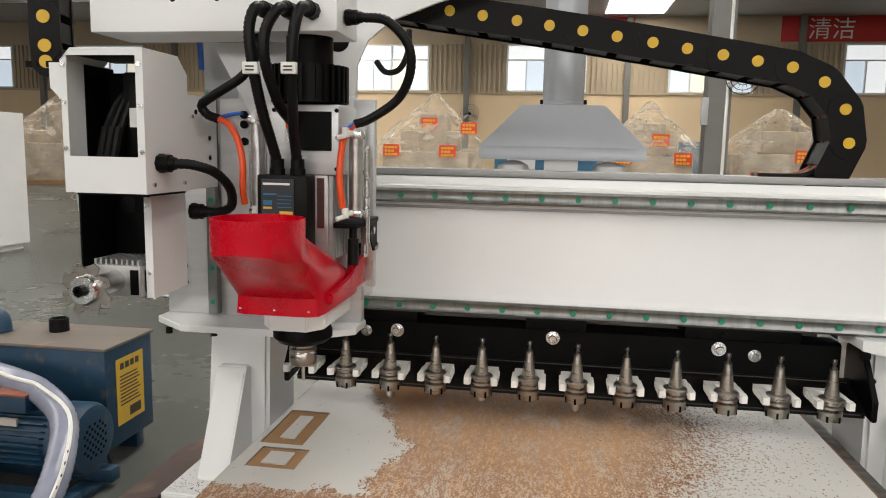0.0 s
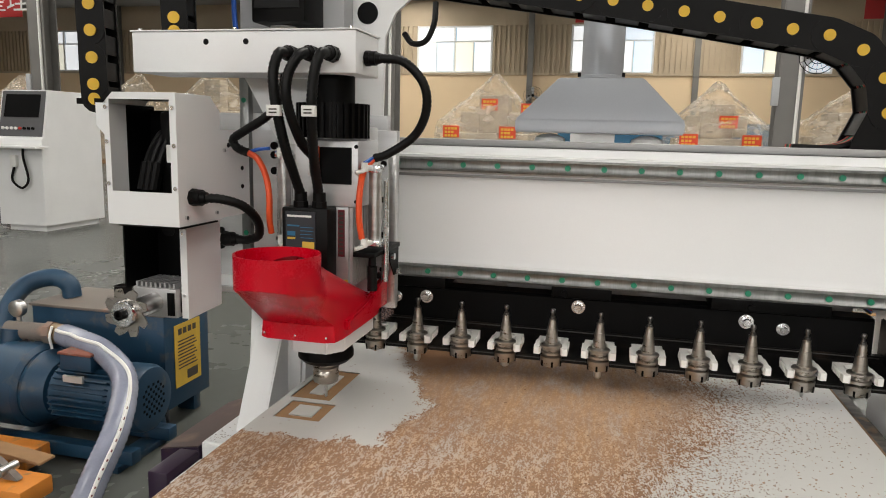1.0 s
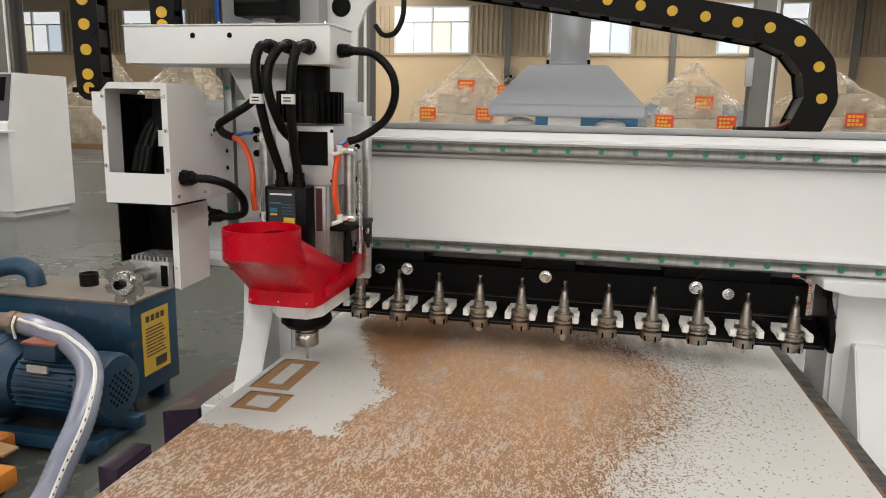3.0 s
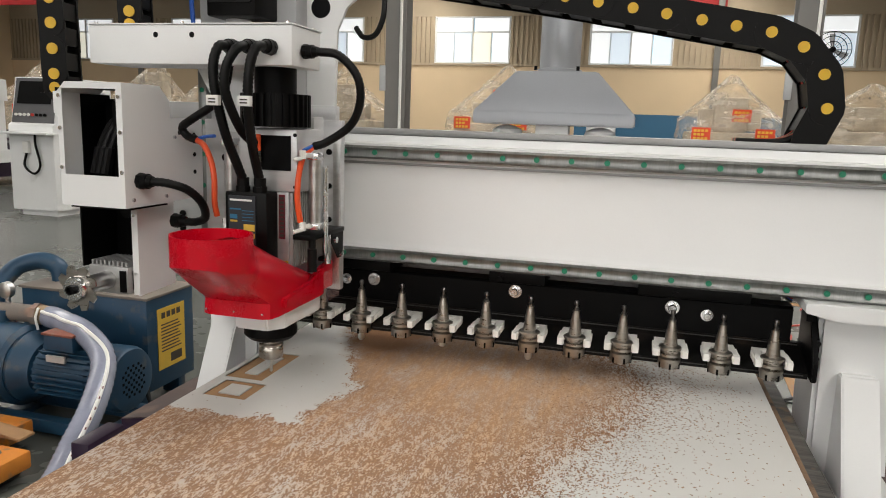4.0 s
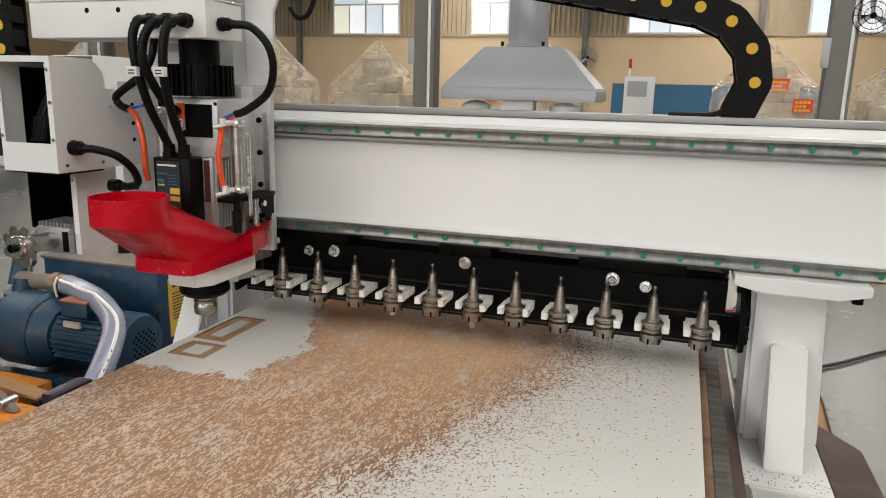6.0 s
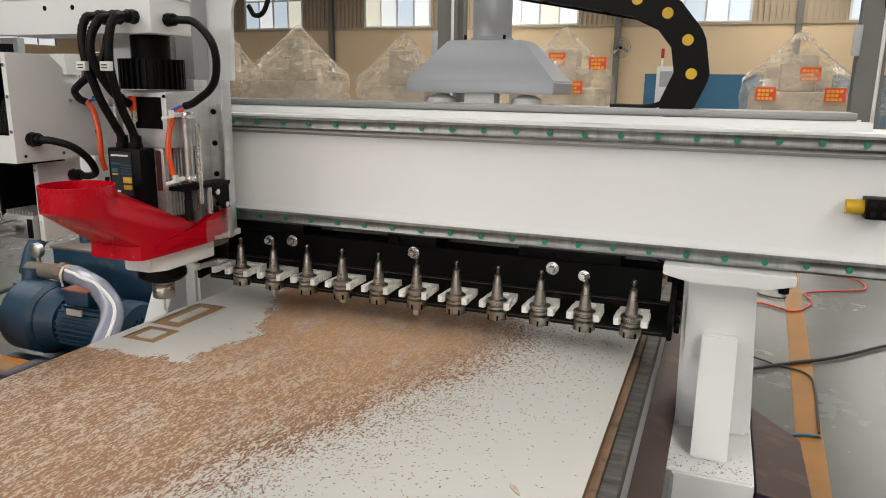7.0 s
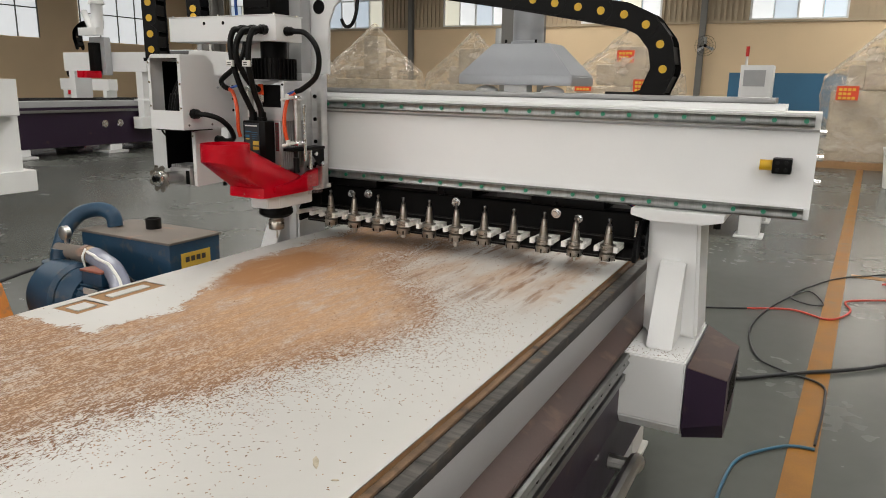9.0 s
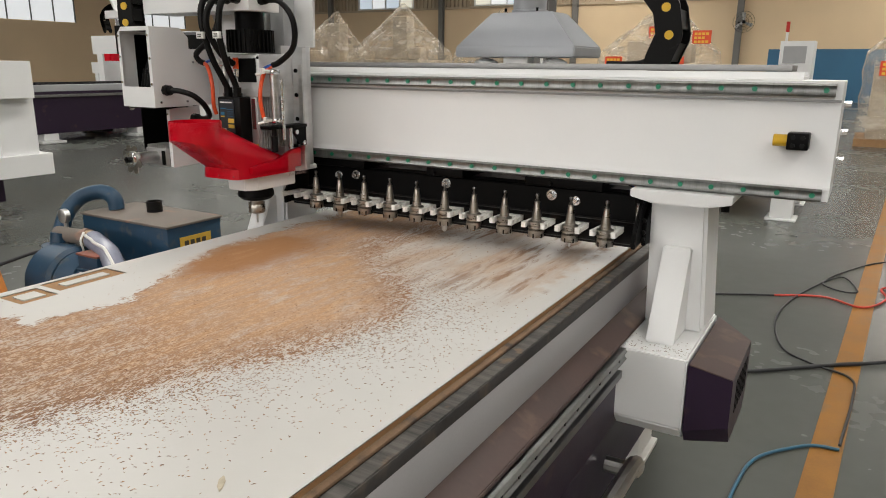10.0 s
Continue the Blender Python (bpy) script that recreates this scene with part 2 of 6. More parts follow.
CABLE_RED = mat("red_air_hose", (.55, .05, .03), .4, vary=.1, scale=10)
CABLE_TEAL = mat("teal_air_hose", (.025, .11, .18), .4, vary=.1, scale=10)
FLOOR_PAINT = mat("orange_floor_line", (.25, .112, .016), .34, vary=.25, scale=4, dirt=(.15, .12, .08), dirt_amount=.10, spec=.25)


def floor_material():
    m = mat("epoxy_floor", (.098, .104, .095), .24, vary=.12, scale=.7, bump=.015, fine=9, spread=.06, spec=.2, dirt=(.088, .088, .080), dirt_amount=-.10)
    return m


FLOOR = floor_material()


def board_material():
    """White melamine with wood dust: thick over the middle, thinning to single chips, wiped clean round the pockets."""
    m = bpy.data.materials.new("melamine_with_sawdust")
    m.use_nodes = True
    nt = m.node_tree
    N, L = nt.nodes, nt.links
    p = N["Principled BSDF"]

    def math_node(op, a, b=None, c=None, clamp=False):
        n = N.new("ShaderNodeMath")
        n.operation, n.use_clamp = op, clamp
        for i, v in enumerate((a, b, c)):
            if v is None:
                continue
            if isinstance(v, (int, float)):
                n.inputs[i].default_value = v
            else:
                L.new(v, n.inputs[i])
        return n.outputs[0]

    def noise(scale, detail=3, rough=.5, stretch=(1, 1, 1), turn=0.0):
        mp = N.new("ShaderNodeMapping")
        mp.inputs["Scale"].default_value = stretch
        mp.inputs["Rotation"].default_value = (0, 0, turn)
        L.new(tc.outputs["Object"], mp.inputs["Vector"])
        n = N.new("ShaderNodeTexNoise")
        n.inputs["Scale"].default_value, n.inputs["Detail"].default_value, n.inputs["Roughness"].default_value = scale, detail, rough
        L.new(mp.outputs[0], n.inputs["Vector"])
        return n.outputs[0]

    def ramp(v, lo, hi, a=0.0, b=1.0):
        r = N.new("ShaderNodeMapRange")
        r.interpolation_type = "SMOOTHSTEP"
        for i, q in enumerate((v, lo, hi, a, b)):
            if isinstance(q, (int, float)):
                r.inputs[i].default_value = q
            else:
                L.new(q, r.inputs[i])
        return r.outputs[0]

    tc, sep = N.new("ShaderNodeTexCoord"), N.new("ShaderNodeSeparateXYZ")
    L.new(tc.outputs["Object"], sep.inputs[0])
    x, y = sep.outputs[0], sep.outputs[1]
    wob = math_node("SUBTRACT", noise(5, 4, .6), .5)
    wob2 = math_node("SUBTRACT", noise(14, 5, .65), .5)
    # distance left of the line where the dust thins out
    edge = math_node("MULTIPLY_ADD", ramp(y, -.95, .05), .27, -1.03)
    edge = math_node("SUBTRACT", edge, ramp(y, .02, .55, 0, .42))
    left = math_node("SUBTRACT", edge, x)
    left = math_node("MULTIPLY_ADD", wob, .20, left)
    dens = math_node("POWER", ramp(left, -.22, .26), .8)
    # swept strip round the pockets along the edge
    cx = math_node("SUBTRACT", -1.425, ramp(y, -.22, .28, 0, .19))
    swept = math_node("SUBTRACT", x, cx)
    swept = math_node("MULTIPLY_ADD", wob, .16, swept)
    swept = math_node("MULTIPLY_ADD", wob2, .15, swept)
    swept = ramp(swept, -.035, .05)
    front = math_node("MULTIPLY_ADD", wob2, .13, math_node("MULTIPLY_ADD", wob, .14, y))
    front = ramp(front, -.475, -.425, 1, 0)
    keep = math_node("MAXIMUM", swept, front)
    dens = math_node("MULTIPLY", dens, keep)
    # even film of pale dust under coarser brown chips, broken up towards the front
    far = ramp(math_node("MULTIPLY_ADD", wob, .4, y), -.70, -.05)
    chips = noise(300, 3, .6, (1, .50, 1), .75)
    chips2 = noise(150, 5, .70, (1, .36, 1), .80)
    mixc = math_node("MULTIPLY_ADD", chips2, .55, math_node("MULTIPLY", chips, .45))
    patchy = noise(9, 6, .72, (1, .6, 1), .6)
    thr = ramp(dens, .0, .80, .650, .478)
    thr = math_node("MULTIPLY_ADD", math_node("SUBTRACT", patchy, .5), -.17, thr)
    cover = ramp(math_node("SUBTRACT", mixc, thr), -.010, .024)
    cover = math_node("MULTIPLY", cover, ramp(dens, .0, .06))
    streak = ramp(noise(42, 6, .75, (1, .12, 1), 1.05), .34, .66)
    film = math_node("MULTIPLY", ramp(dens, .42, .95), math_node("MULTIPLY_ADD", far, .26, .70))
    film = math_node("MULTIPLY", film, math_node("MULTIPLY_ADD", streak, .34, .72))
    film = math_node("MULTIPLY", film, ramp(patchy, .32, .54, .62, 1.0), clamp=True)
    film = math_node("MULTIPLY", film, ramp(noise(420, 2, .6), .30, .50, .80, 1.0), clamp=True)
    # thick brown drift behind the swept strip
    cu = math_node("MULTIPLY", math_node("ADD", x, 1.47), 5.6)
    cv = math_node("MULTIPLY", math_node("SUBTRACT", y, .24), 3.0)
    drift = math_node("ADD", math_node("MULTIPLY", cu, cu), math_node("MULTIPLY", cv, cv))
    drift = ramp(math_node("MULTIPLY_ADD", wob, 1.6, drift), 1.5, .1)
    drift = math_node("MULTIPLY", drift, swept)
    # thin veil and swirled streaks beyond the thick dust
    back = ramp(math_node("MULTIPLY_ADD", wob, .3, y), .10, .45)
    veil = math_node("MULTIPLY", back, ramp(noise(7, 4, .62, (1.6, .4, 1), -1.15), .38, .66, .20, .62))
    swirl = math_node("MULTIPLY", back, ramp(noise(22, 5, .66, (1, .16, 1), -1.15), .50, .66, 0, .80))
    wipe = ramp(math_node("MULTIPLY_ADD", wob2, .2, x), -.535, -.60)
    film = math_node("MAXIMUM", film, math_node("MULTIPLY", math_node("MULTIPLY", veil, swept), wipe))
    film = math_node("MAXIMUM", film, drift)
    cover = math_node("MAXIMUM", cover, math_node("MULTIPLY", math_node("MULTIPLY", swirl, swept), wipe))
    dust = math_node("MAXIMUM", cover, film)
    base = N.new("ShaderNodeValToRGB")
    base.color_ramp.elements[0].color, base.color_ramp.elements[1].color = (.505, .50, .475, 1), (.60, .595, .575, 1)
    L.new(noise(3, 5, .6), base.inputs[0])
    tone = N.new("ShaderNodeValToRGB")
    tone.color_ramp.elements[0].position, tone.color_ramp.elements[1].position = .32, .66
    tone.color_ramp.elements[0].color, tone.color_ramp.elements[1].color = (.32, .152, .058, 1), (.55, .340, .182, 1)
    L.new(math_node("MULTIPLY_ADD", noise(260, 4, .75), .42, math_node("MULTIPLY_ADD", streak, .20, math_node("MULTIPLY_ADD", drift, -.30, math_node("MULTIPLY", patchy, .50)))), tone.inputs[0])
    dark = N.new("ShaderNodeValToRGB")
    dark.color_ramp.elements[0].position, dark.color_ramp.elements[1].position = .35, .65
    dark.color_ramp.elements[0].color, dark.color_ramp.elements[1].color = (.145, .060, .021, 1), (.35, .168, .070, 1)
    L.new(math_node("MULTIPLY_ADD", noise(190, 3, .7), .6, math_node("SUBTRACT", ramp(dens, .0, 1.0, .17, .30), ramp(y, -.70, -.20, .13, 0))), dark.inputs[0])
    first = N.new("ShaderNodeMix")
    first.data_type = "RGBA"
    L.new(film, first.inputs[0])
    L.new(base.outputs[0], first.inputs[6])
    L.new(tone.outputs[0], first.inputs[7])
    mx = N.new("ShaderNodeMix")
    mx.data_type = "RGBA"
    calm = math_node("MULTIPLY", ramp(dens, .55, .95), ramp(math_node("MULTIPLY_ADD", wob, .3, y), -.50, -.02, .30, 1.0))
    L.new(math_node("MULTIPLY", cover, math_node("MULTIPLY_ADD", calm, -.58, .95)), mx.inputs[0])
    L.new(first.outputs[2], mx.inputs[6])
    L.new(dark.outputs[0], mx.inputs[7])
    L.new(mx.outputs[2], p.inputs["Base Color"])
    L.new(ramp(dust, .1, .6, .36, .92), p.inputs["Roughness"])
    b = N.new("ShaderNodeBump")
    b.inputs["Strength"].default_value, b.inputs["Distance"].default_value = .55, .002
    L.new(math_node("MULTIPLY", math_node("MULTIPLY", dust, ramp(dens, .0, .5)), math_node("ADD", mixc, .3)), b.inputs["Height"])
    L.new(b.outputs[0], p.inputs["Normal"])
    return m


BOARD = board_material()


def film_material():
    m = mat("stretch_film", (.92, .83, .70), .13, vary=.15, scale=1.6, bump=.8, fine=5, spread=.08, spec=.8)
    N, L = m.node_tree.nodes, m.node_tree.links
    p = N["Principled BSDF"]
    for n in list(N):
        if n.type == "BUMP":
            n.inputs["Distance"].default_value = .05
    # layers of film overlap in bands
    tc, mp, nz, mr = N.new("ShaderNodeTexCoord"), N.new("ShaderNodeMapping"), N.new("ShaderNodeTexNoise"), N.new("ShaderNodeMapRange")
    mp.inputs["Scale"].default_value = (1, 1, 2.2)
    nz.inputs["Scale"].default_value, nz.inputs["Detail"].default_value, nz.inputs["Roughness"].default_value = 1.8, 4, .6
    mr.inputs[1].default_value, mr.inputs[2].default_value, mr.inputs[3].default_value, mr.inputs[4].default_value = .36, .70, .07, .46
    L.new(tc.outputs["Object"], mp.inputs["Vector"])
    L.new(mp.outputs[0], nz.inputs["Vector"])
    L.new(nz.outputs[0], mr.inputs[0])
    L.new(mr.outputs[0], p.inputs["Alpha"])
    return m


FILM = film_material()
INSIDE = mat("packed_machine", (.46, .39, .29), .6, vary=.35, scale=2.5)
STICKER = mat("orange_red_sticker", (.78, .075, .02), .45, vary=.06, scale=8)
STICKER_PRINT = mat("yellow_print", (.85, .50, .05), .5, vary=.05, scale=8)

# ================================================================ hall
X0, X1, Y0, Y1, RIDGE = -46.0, 26.0, -26.0, 42.0, 9.5
floor = solo("floor", bx(B(), X0, X1, Y0, Y1, -.2, 0), FLOOR, "polished grey-green epoxy floor of the workshop", "floor", "structure")
solo("ceiling", bx(B(), X0, X1, Y0, Y1, RIDGE, RIDGE + .2), ROOF, "grey sheet-metal roof underside", "ceiling", "structure")
# glowing panels added above the roof lamps, never in view
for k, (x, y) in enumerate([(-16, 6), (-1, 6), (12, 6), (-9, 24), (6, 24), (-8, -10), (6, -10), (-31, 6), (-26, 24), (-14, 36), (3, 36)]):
    solo("roof_light_%d" % (k + 1), bx(B(), x - 1.6, x + 1.6, y - (6.2 if y < 30 else 4.7), y + (6.2 if y < 30 else 4.7), RIDGE - .06, RIDGE - .01), UNSEEN_ROOF_GLOW,
         "glowing roof panel, unseen, added to light the hall", "roof light", "structure")

SILL, HEAD, BAY, FIRST, WIDE = 5.22, 7.98, 9.39, -13.56, 4.72
openings = [FIRST + BAY * k for k in range(-3, 5)]


def far_wall():
    """Cream lower wall, profiled cladding above it with a row of windows."""
    w = solo("wall_north", bx(B(), X0, X1, Y1, Y1 + .3, 0, SILL - .15), CREAM, "cream rendered lower wall of the workshop", "wall", "structure")
    solo("trim", bx(B(), X0, X1, Y1 - .10, Y1 + .3, SILL - .15, SILL - .02), CLAD, "painted metal ledge below the windows", "trim", "structure")
    bm = B()
    xs = [X0] + [v for o in openings for v in (o, o + WIDE)] + [X1]
    for a, b in zip(xs[0::2], xs[1::2]):
        x = a
        while x < b - .02:
            e = min(x + .15, b)
            bx(bm, x, e, Y1 - .03, Y1 + .12, SILL - .02, HEAD)
            bx(bm, min(x + .15, b), min(x + .3, b), Y1 + .08, Y1 + .12, SILL - .02, HEAD)
            x += .3
    bx(bm, X0, X1, Y1, Y1 + .12, HEAD, RIDGE)
    part("cladding", bm, CLAD, w)
    for k, o in enumerate(openings):
        win = solo("window_%d" % (k + 1), bx(B(), o, o + WIDE, Y1 - .06, Y1 + .1, SILL - .02, SILL + .08, .01), WHITE,
                   "white-framed workshop window with bright panes in two rows", "window", "structure")
        mid, tr = o + WIDE / 2, SILL + 1.80
        bm = B()
        for x, z1 in ((o, HEAD), (mid - .06, HEAD), (o + WIDE - .12, HEAD), (o + WIDE * .25 - .01, tr), (o + WIDE * .75 - .05, tr)):
            bx(bm, x, x + (.12 if z1 == HEAD else .07), Y1 - .04, Y1 + .1, SILL + .08, z1)
        for z in (HEAD - .10, tr):
            bx(bm, o + .12, o + WIDE - .12, Y1 - .038, Y1 + .098, z, z + .09)
        part("window_frame", bm, WHITE, win)
        q = WIDE / 4
        for i in range(4):
            part("pane", bx(B(), o + q * i + .06, o + q * i + q - .03, Y1 + .04, Y1 + .06, SILL + .08, tr), (GLASS_BLUE, GLASS_WARM, GLASS_SKY, GLASS_BLUE, GLASS_SKY)[(i + k * 3) % 5], win)
        for i in range(2):
            part("pane", bx(B(), o + 2 * q * i + .12, o + 2 * q * i + 2 * q - .06, Y1 + .04, Y1 + .06, tr + .09, HEAD - .10), (GLASS_SKY, GLASS_SKY, GLASS_BLUE)[(i + k) % 3], win)
    # steel wall posts between the windows
    for k, o in enumerate(openings):
        x = o + WIDE + 2.34
        bm = bx(B(), x - .16, x + .16, Y1 - .42, Y1 - .39, 0, RIDGE)
        bx(bm, x - .015, x + .015, Y1 - .39, Y1 - .17, 0, RIDGE)
        bx(bm, x - .16, x + .16, Y1 - .17, Y1 - .14, 0, RIDGE)
        solo("wall_post_%d" % (k + 1), bm, COLUMN, "brown-grey steel post standing against the wall", "wall post", "structure")


far_wall()
for n, b in (("wall_south", (X0, X1, Y0 - .3, Y0, 0, RIDGE)), ("wall_west", (X0 - .3, X0, Y0, Y1, 0, RIDGE)), ("wall_east", (X1, X1 + .3, Y0, Y1, 0, RIDGE))):
    solo(n, bx(B(), *b), CREAM, "cream workshop wall", "wall", "structure")
# south window band is out of view, added as source of the front light
solo("window_9", bx(B(), -20, 16, Y0 + .01, Y0 + .06, 5.1, 7.7), GLASS_SKY, "long glowing window band, unseen behind the camera", "window", "structure")
for k, y in enumerate((8, 17, 26, 35)):
    win = solo("window_%d" % (k + 10), bx(B(), X0 + .01, X0 + .05, y - 3, y + 3, 4.0, 7.7), GLASS_SKY, "tall bright side window", "window", "structure")
    bm = B()
    for q in (-3, -1.5, 0, 1.5, 2.94):
        bx(bm, X0 + .05, X0 + .12, y + q, y + q + .07, 4.0, 7.7)
    bx(bm, X0 + .05, X0 + .12, y - 3, y + 3, 5.8, 5.88)
    part("window_frame", bm, COLUMN, win)


def column(x, y, w=.42):
    c = thing("steel_column", "grey painted steel hall column with bolted base", "column", (x, y, 0), group="hall columns")
    bm = B()
    bx(bm, x - w / 2, x + w / 2, y - w / 2, y - w / 2 + .03, 0, RIDGE)
    bx(bm, x - w / 2, x + w / 2, y + w / 2 - .03, y + w / 2, 0, RIDGE)
    bx(bm, x - .02, x + .02, y - w / 2 + .03, y + w / 2 - .03, 0, RIDGE)
    part("shaft", bm, COLUMN, c)
    part("base_plate", bx(B(), x - w * .8, x + w * .8, y - w * .8, y + w * .8, 0, .03), COLUMN, c)
    part("conduit", rod(B(), (x + w * .3, y - w / 2 - .03, .0), (x + w * .3, y - w / 2 - .03, RIDGE), .03), LABEL_WHITE, c, "pale conduit pipe")
    bm = bx(B(), x - w * .75, x - w * .45, y - w / 2 - .05, y - w / 2 - .0, 2.1, 2.6, .01)
    part("switch_box", bm, GREY_PAINT, c, "grey switch box")
    return c


def signs():
    """Red slogan banners high on the wall."""
    for x, text in ((11.2, "清洁"), (-4.0, "")):
        b = solo("banner", bx(B(), x, x + 7.2, Y1 - .03, Y1 - .001, HEAD + .10, HEAD + 1.5, .01), BANNER,
                 "red slogan banner with white characters high on the wall", "banner", group="wall banners")
        if text:
            cu = bpy.data.curves.new("characters", "FONT")
            cu.body, cu.size, cu.extrude = text, 1.25, .004
            t = new("characters", cu)
            t.matrix_basis = pose(x + 1.4, Y1 - .036, HEAD + .35, 90)
            me = bpy.data.meshes.new_from_object(t)
            bpy.data.objects.remove(t)
            me.materials.append(LABEL_WHITE)
            t = new("characters", me)
            t.matrix_basis = pose(x + 1.4, Y1 - .036, HEAD + .35, 90)
            t.parent = b

    b = solo("banner", bx(B(), -28.6, -23.6, 21.97, 22.0, 5.52, 6.75, .01), BANNER, "red slogan banner with white characters hung from a roof beam", "banner", group="wall banners")
    for x in (-28.4, -23.8):
        part("hanger", rod(B(), (x, 21.985, 6.74), (x, 21.985, 8.56), .015, n=8), STEEL, b, "thin steel hanger")
    cu = bpy.data.curves.new("characters", "FONT")
    cu.body, cu.size, cu.extrude = "整理", 1.05, .004
    t = new("characters", cu)
    me = bpy.data.meshes.new_from_object(t)
    bpy.data.objects.remove(t)
    me.materials.append(LABEL_WHITE)
    t = new("characters", me)
    t.matrix_basis = pose(-25.35, 21.962, 5.80, 90)
    t.parent = b


signs()

# painted lines on the floor
solo("floor_line_1", slab(B(), [(-.318, -6), (-.206, -6), (1.646, 30), (1.534, 30)], "z", 0, .003), FLOOR_PAINT, "worn orange walkway line painted on the floor", "floor line", "structure")
solo("floor_line_2", bx(B(), .40, 18, 5.05, 5.15, 0, .003), FLOOR_PAINT, "worn orange cross line painted on the floor", "floor line", "structure")

# ================================================================ router bed
TOP = .884
XL, XR = -1.705, -.503
YF, YB = -1.20, 1.45


def router_bed():
    bed = thing("router_bed", "long router bed with dark purple sides and dusty table", "router bed", (-1.1, 0, 0))
    for a, b in ((-.50, -.455),):
        bm = B()
        bx(bm, a, b, YF, YB, TOP - .045, TOP - .019, .003)
        part("table_edge", bm, EDGE, bed, "dark ribbed table edge coated with dust")
    part("table_top", bx(B(), -1.71, -.50, YF, YB, TOP - .06, TOP - .0182), BLACK_DUSTY, bed)
    part("rib_strip", bx(B(), -.4855, -.4565, YF, YB, TOP - .019, TOP - .0165, .001, 1), RIBBED, bed, "ribbed dark strip with pale dust between the ribs")
    for a, b in ((-.5025, -.486),):
        part("dust_ridge", bx(B(), a, b, YF + .02, YB - .05, TOP - .0185, TOP - .010, .004), RIDGE_DUST, bed, "ridge of brown wood dust along the board")
    for a, b in ((-.50, -.458), (-1.752, -1.71)):
        part("side_rail", bx(B(), a, b, YF, YB, .740, TOP - .045, .004), PALE_RAIL, bed, "pale grey table side rail")
    for side in (1, -1):
        def X(d):
            return -1.105 + (d if side > 0 else .055 - d)
        # dusty sloping shoulder, then the dark beam face with its guide rail
        part("beam_shoulder", slab(B(), [(X(.48), .745), (X(.648), .745), (X(.704), .716), (X(.706), .706), (X(.48), .706)], "y", YF - .03, YB + .03, .002), PURPLE_DUSTY, bed,
             "purple beam shoulder under brown dust")
        part("side_beam", bx(B(), X(.50), X(.697), YF - .03, YB + .03, .46, .705, .004), PURPLE, bed, "dark purple side beam")
        part("guide_rail", slab(B(), [(X(.6975), .664), (X(.716), .664), (X(.722), .671), (X(.716), .678), (X(.716), .686), (X(.722), .692), (X(.716), .699), (X(.6975), .699)], "y", YF + .05, YB - .02), RAIL, bed,
             "ground steel linear guide rail")
        for k in range(33):
            y = YF + .1 + .08 * k
            if y < YB - .05:
                part("rail_bolt", rod(B(), (X(.715), y, .682), (X(.7175), y, .682), .0055, n=8), BLACK, bed)
        part("rack_rail", bx(B(), X(.6975), X(.712), YF + .05, YB - .02, .612, .634, .002), RAIL, bed, "dark toothed rack")
    part("lower_side", bx(B(), -.55, -.455, YF, YB, .16, .50), PURPLE, bed, "dark purple lower side panel")
    part("lower_side", bx(B(), -1.755, -1.66, YF, YB, .16, .50), PURPLE, bed, "dark purple lower side panel")
    bm = hose(B(), [(-.44, -.35, .30), (-.36, -.35, .30), (-.355, -.25, .33), (-.355, .55, .33), (-.36, .62, .30), (-.44, .62, .30)], .024, n=10)
    part("grab_tube", bm, STEEL, bed, "bent bright metal guard tube")
    for x in (-.56, -1.65):
        for y in (YF + .2, .2, YB - .2):
            bm = bx(B(), x - .09, x + .09, y - .1, y + .1, .02, .16, .006)
            bx(bm, x - .11, x + .11, y - .12, y + .12, 0, .02, .004)
            part("foot", bm, WHITE_DUSTY, bed)
    # purple and white end cap on the far left of the bed
    part("end_cap", bx(B(), -1.80, -1.76, -.62, -.52, .60, .86, .004), PURPLE, bed, "dark purple end cap")
    part("end_cap", bx(B(), -1.757, -1.735, -.62, -.52, .60, .845, .004), WHITE, bed, "white end cap")
    return bed


router_bed()


def sheet():
    """A laminated board with two frame-shaped pockets milled through its white face."""
    s = thing("board", "white laminated board with two milled frame pockets under brown sawdust", "board", ((XL + XR) / 2, 0, TOP - .018))
    bx_ = bx(B(), XL, XR, YF + .02, YB - .05, TOP - .018, TOP - .003)
    part("core", bx_, MDF, s, "brown fibreboard core")
    rings = [((-1.693, -1.600, -.272, -.080), (-1.662, -1.630, -.238, -.112)), ((-1.678, -1.577, -.383, -.288), (-1.652, -1.602, -.362, -.308))]
    xs = sorted({XL, XR, *(v for o, i in rings for v in (*o[:2], *i[:2]))})
    ys = sorted({YF + .02, YB - .05, *(v for o, i in rings for v in (*o[2:], *i[2:]))})

    def milled(x, y):
        return any(o[0] < x < o[1] and o[2] < y < o[3] and not (i[0] < x < i[1] and i[2] < y < i[3]) for o, i in rings)
    bm = B()
    for a, b in zip(xs, xs[1:]):
        for c, d in zip(ys, ys[1:]):
            if not milled((a + b) / 2, (c + d) / 2):
                bx(bm, a, b, c, d, TOP - .003, TOP)
    bmesh.ops.remove_doubles(bm, verts=bm.verts[:], dist=1e-5)
    seen = {}
    for f in bm.faces[:]:
        k = tuple(round(q, 4) for q in f.calc_center_median())
        seen.setdefault(k, []).append(f)
    bmesh.ops.delete(bm, geom=[f for fs in seen.values() if len(fs) > 1 for f in fs], context="FACES")
    part("laminate", bm, BOARD, s, "white laminate face with sawdust")


sheet()


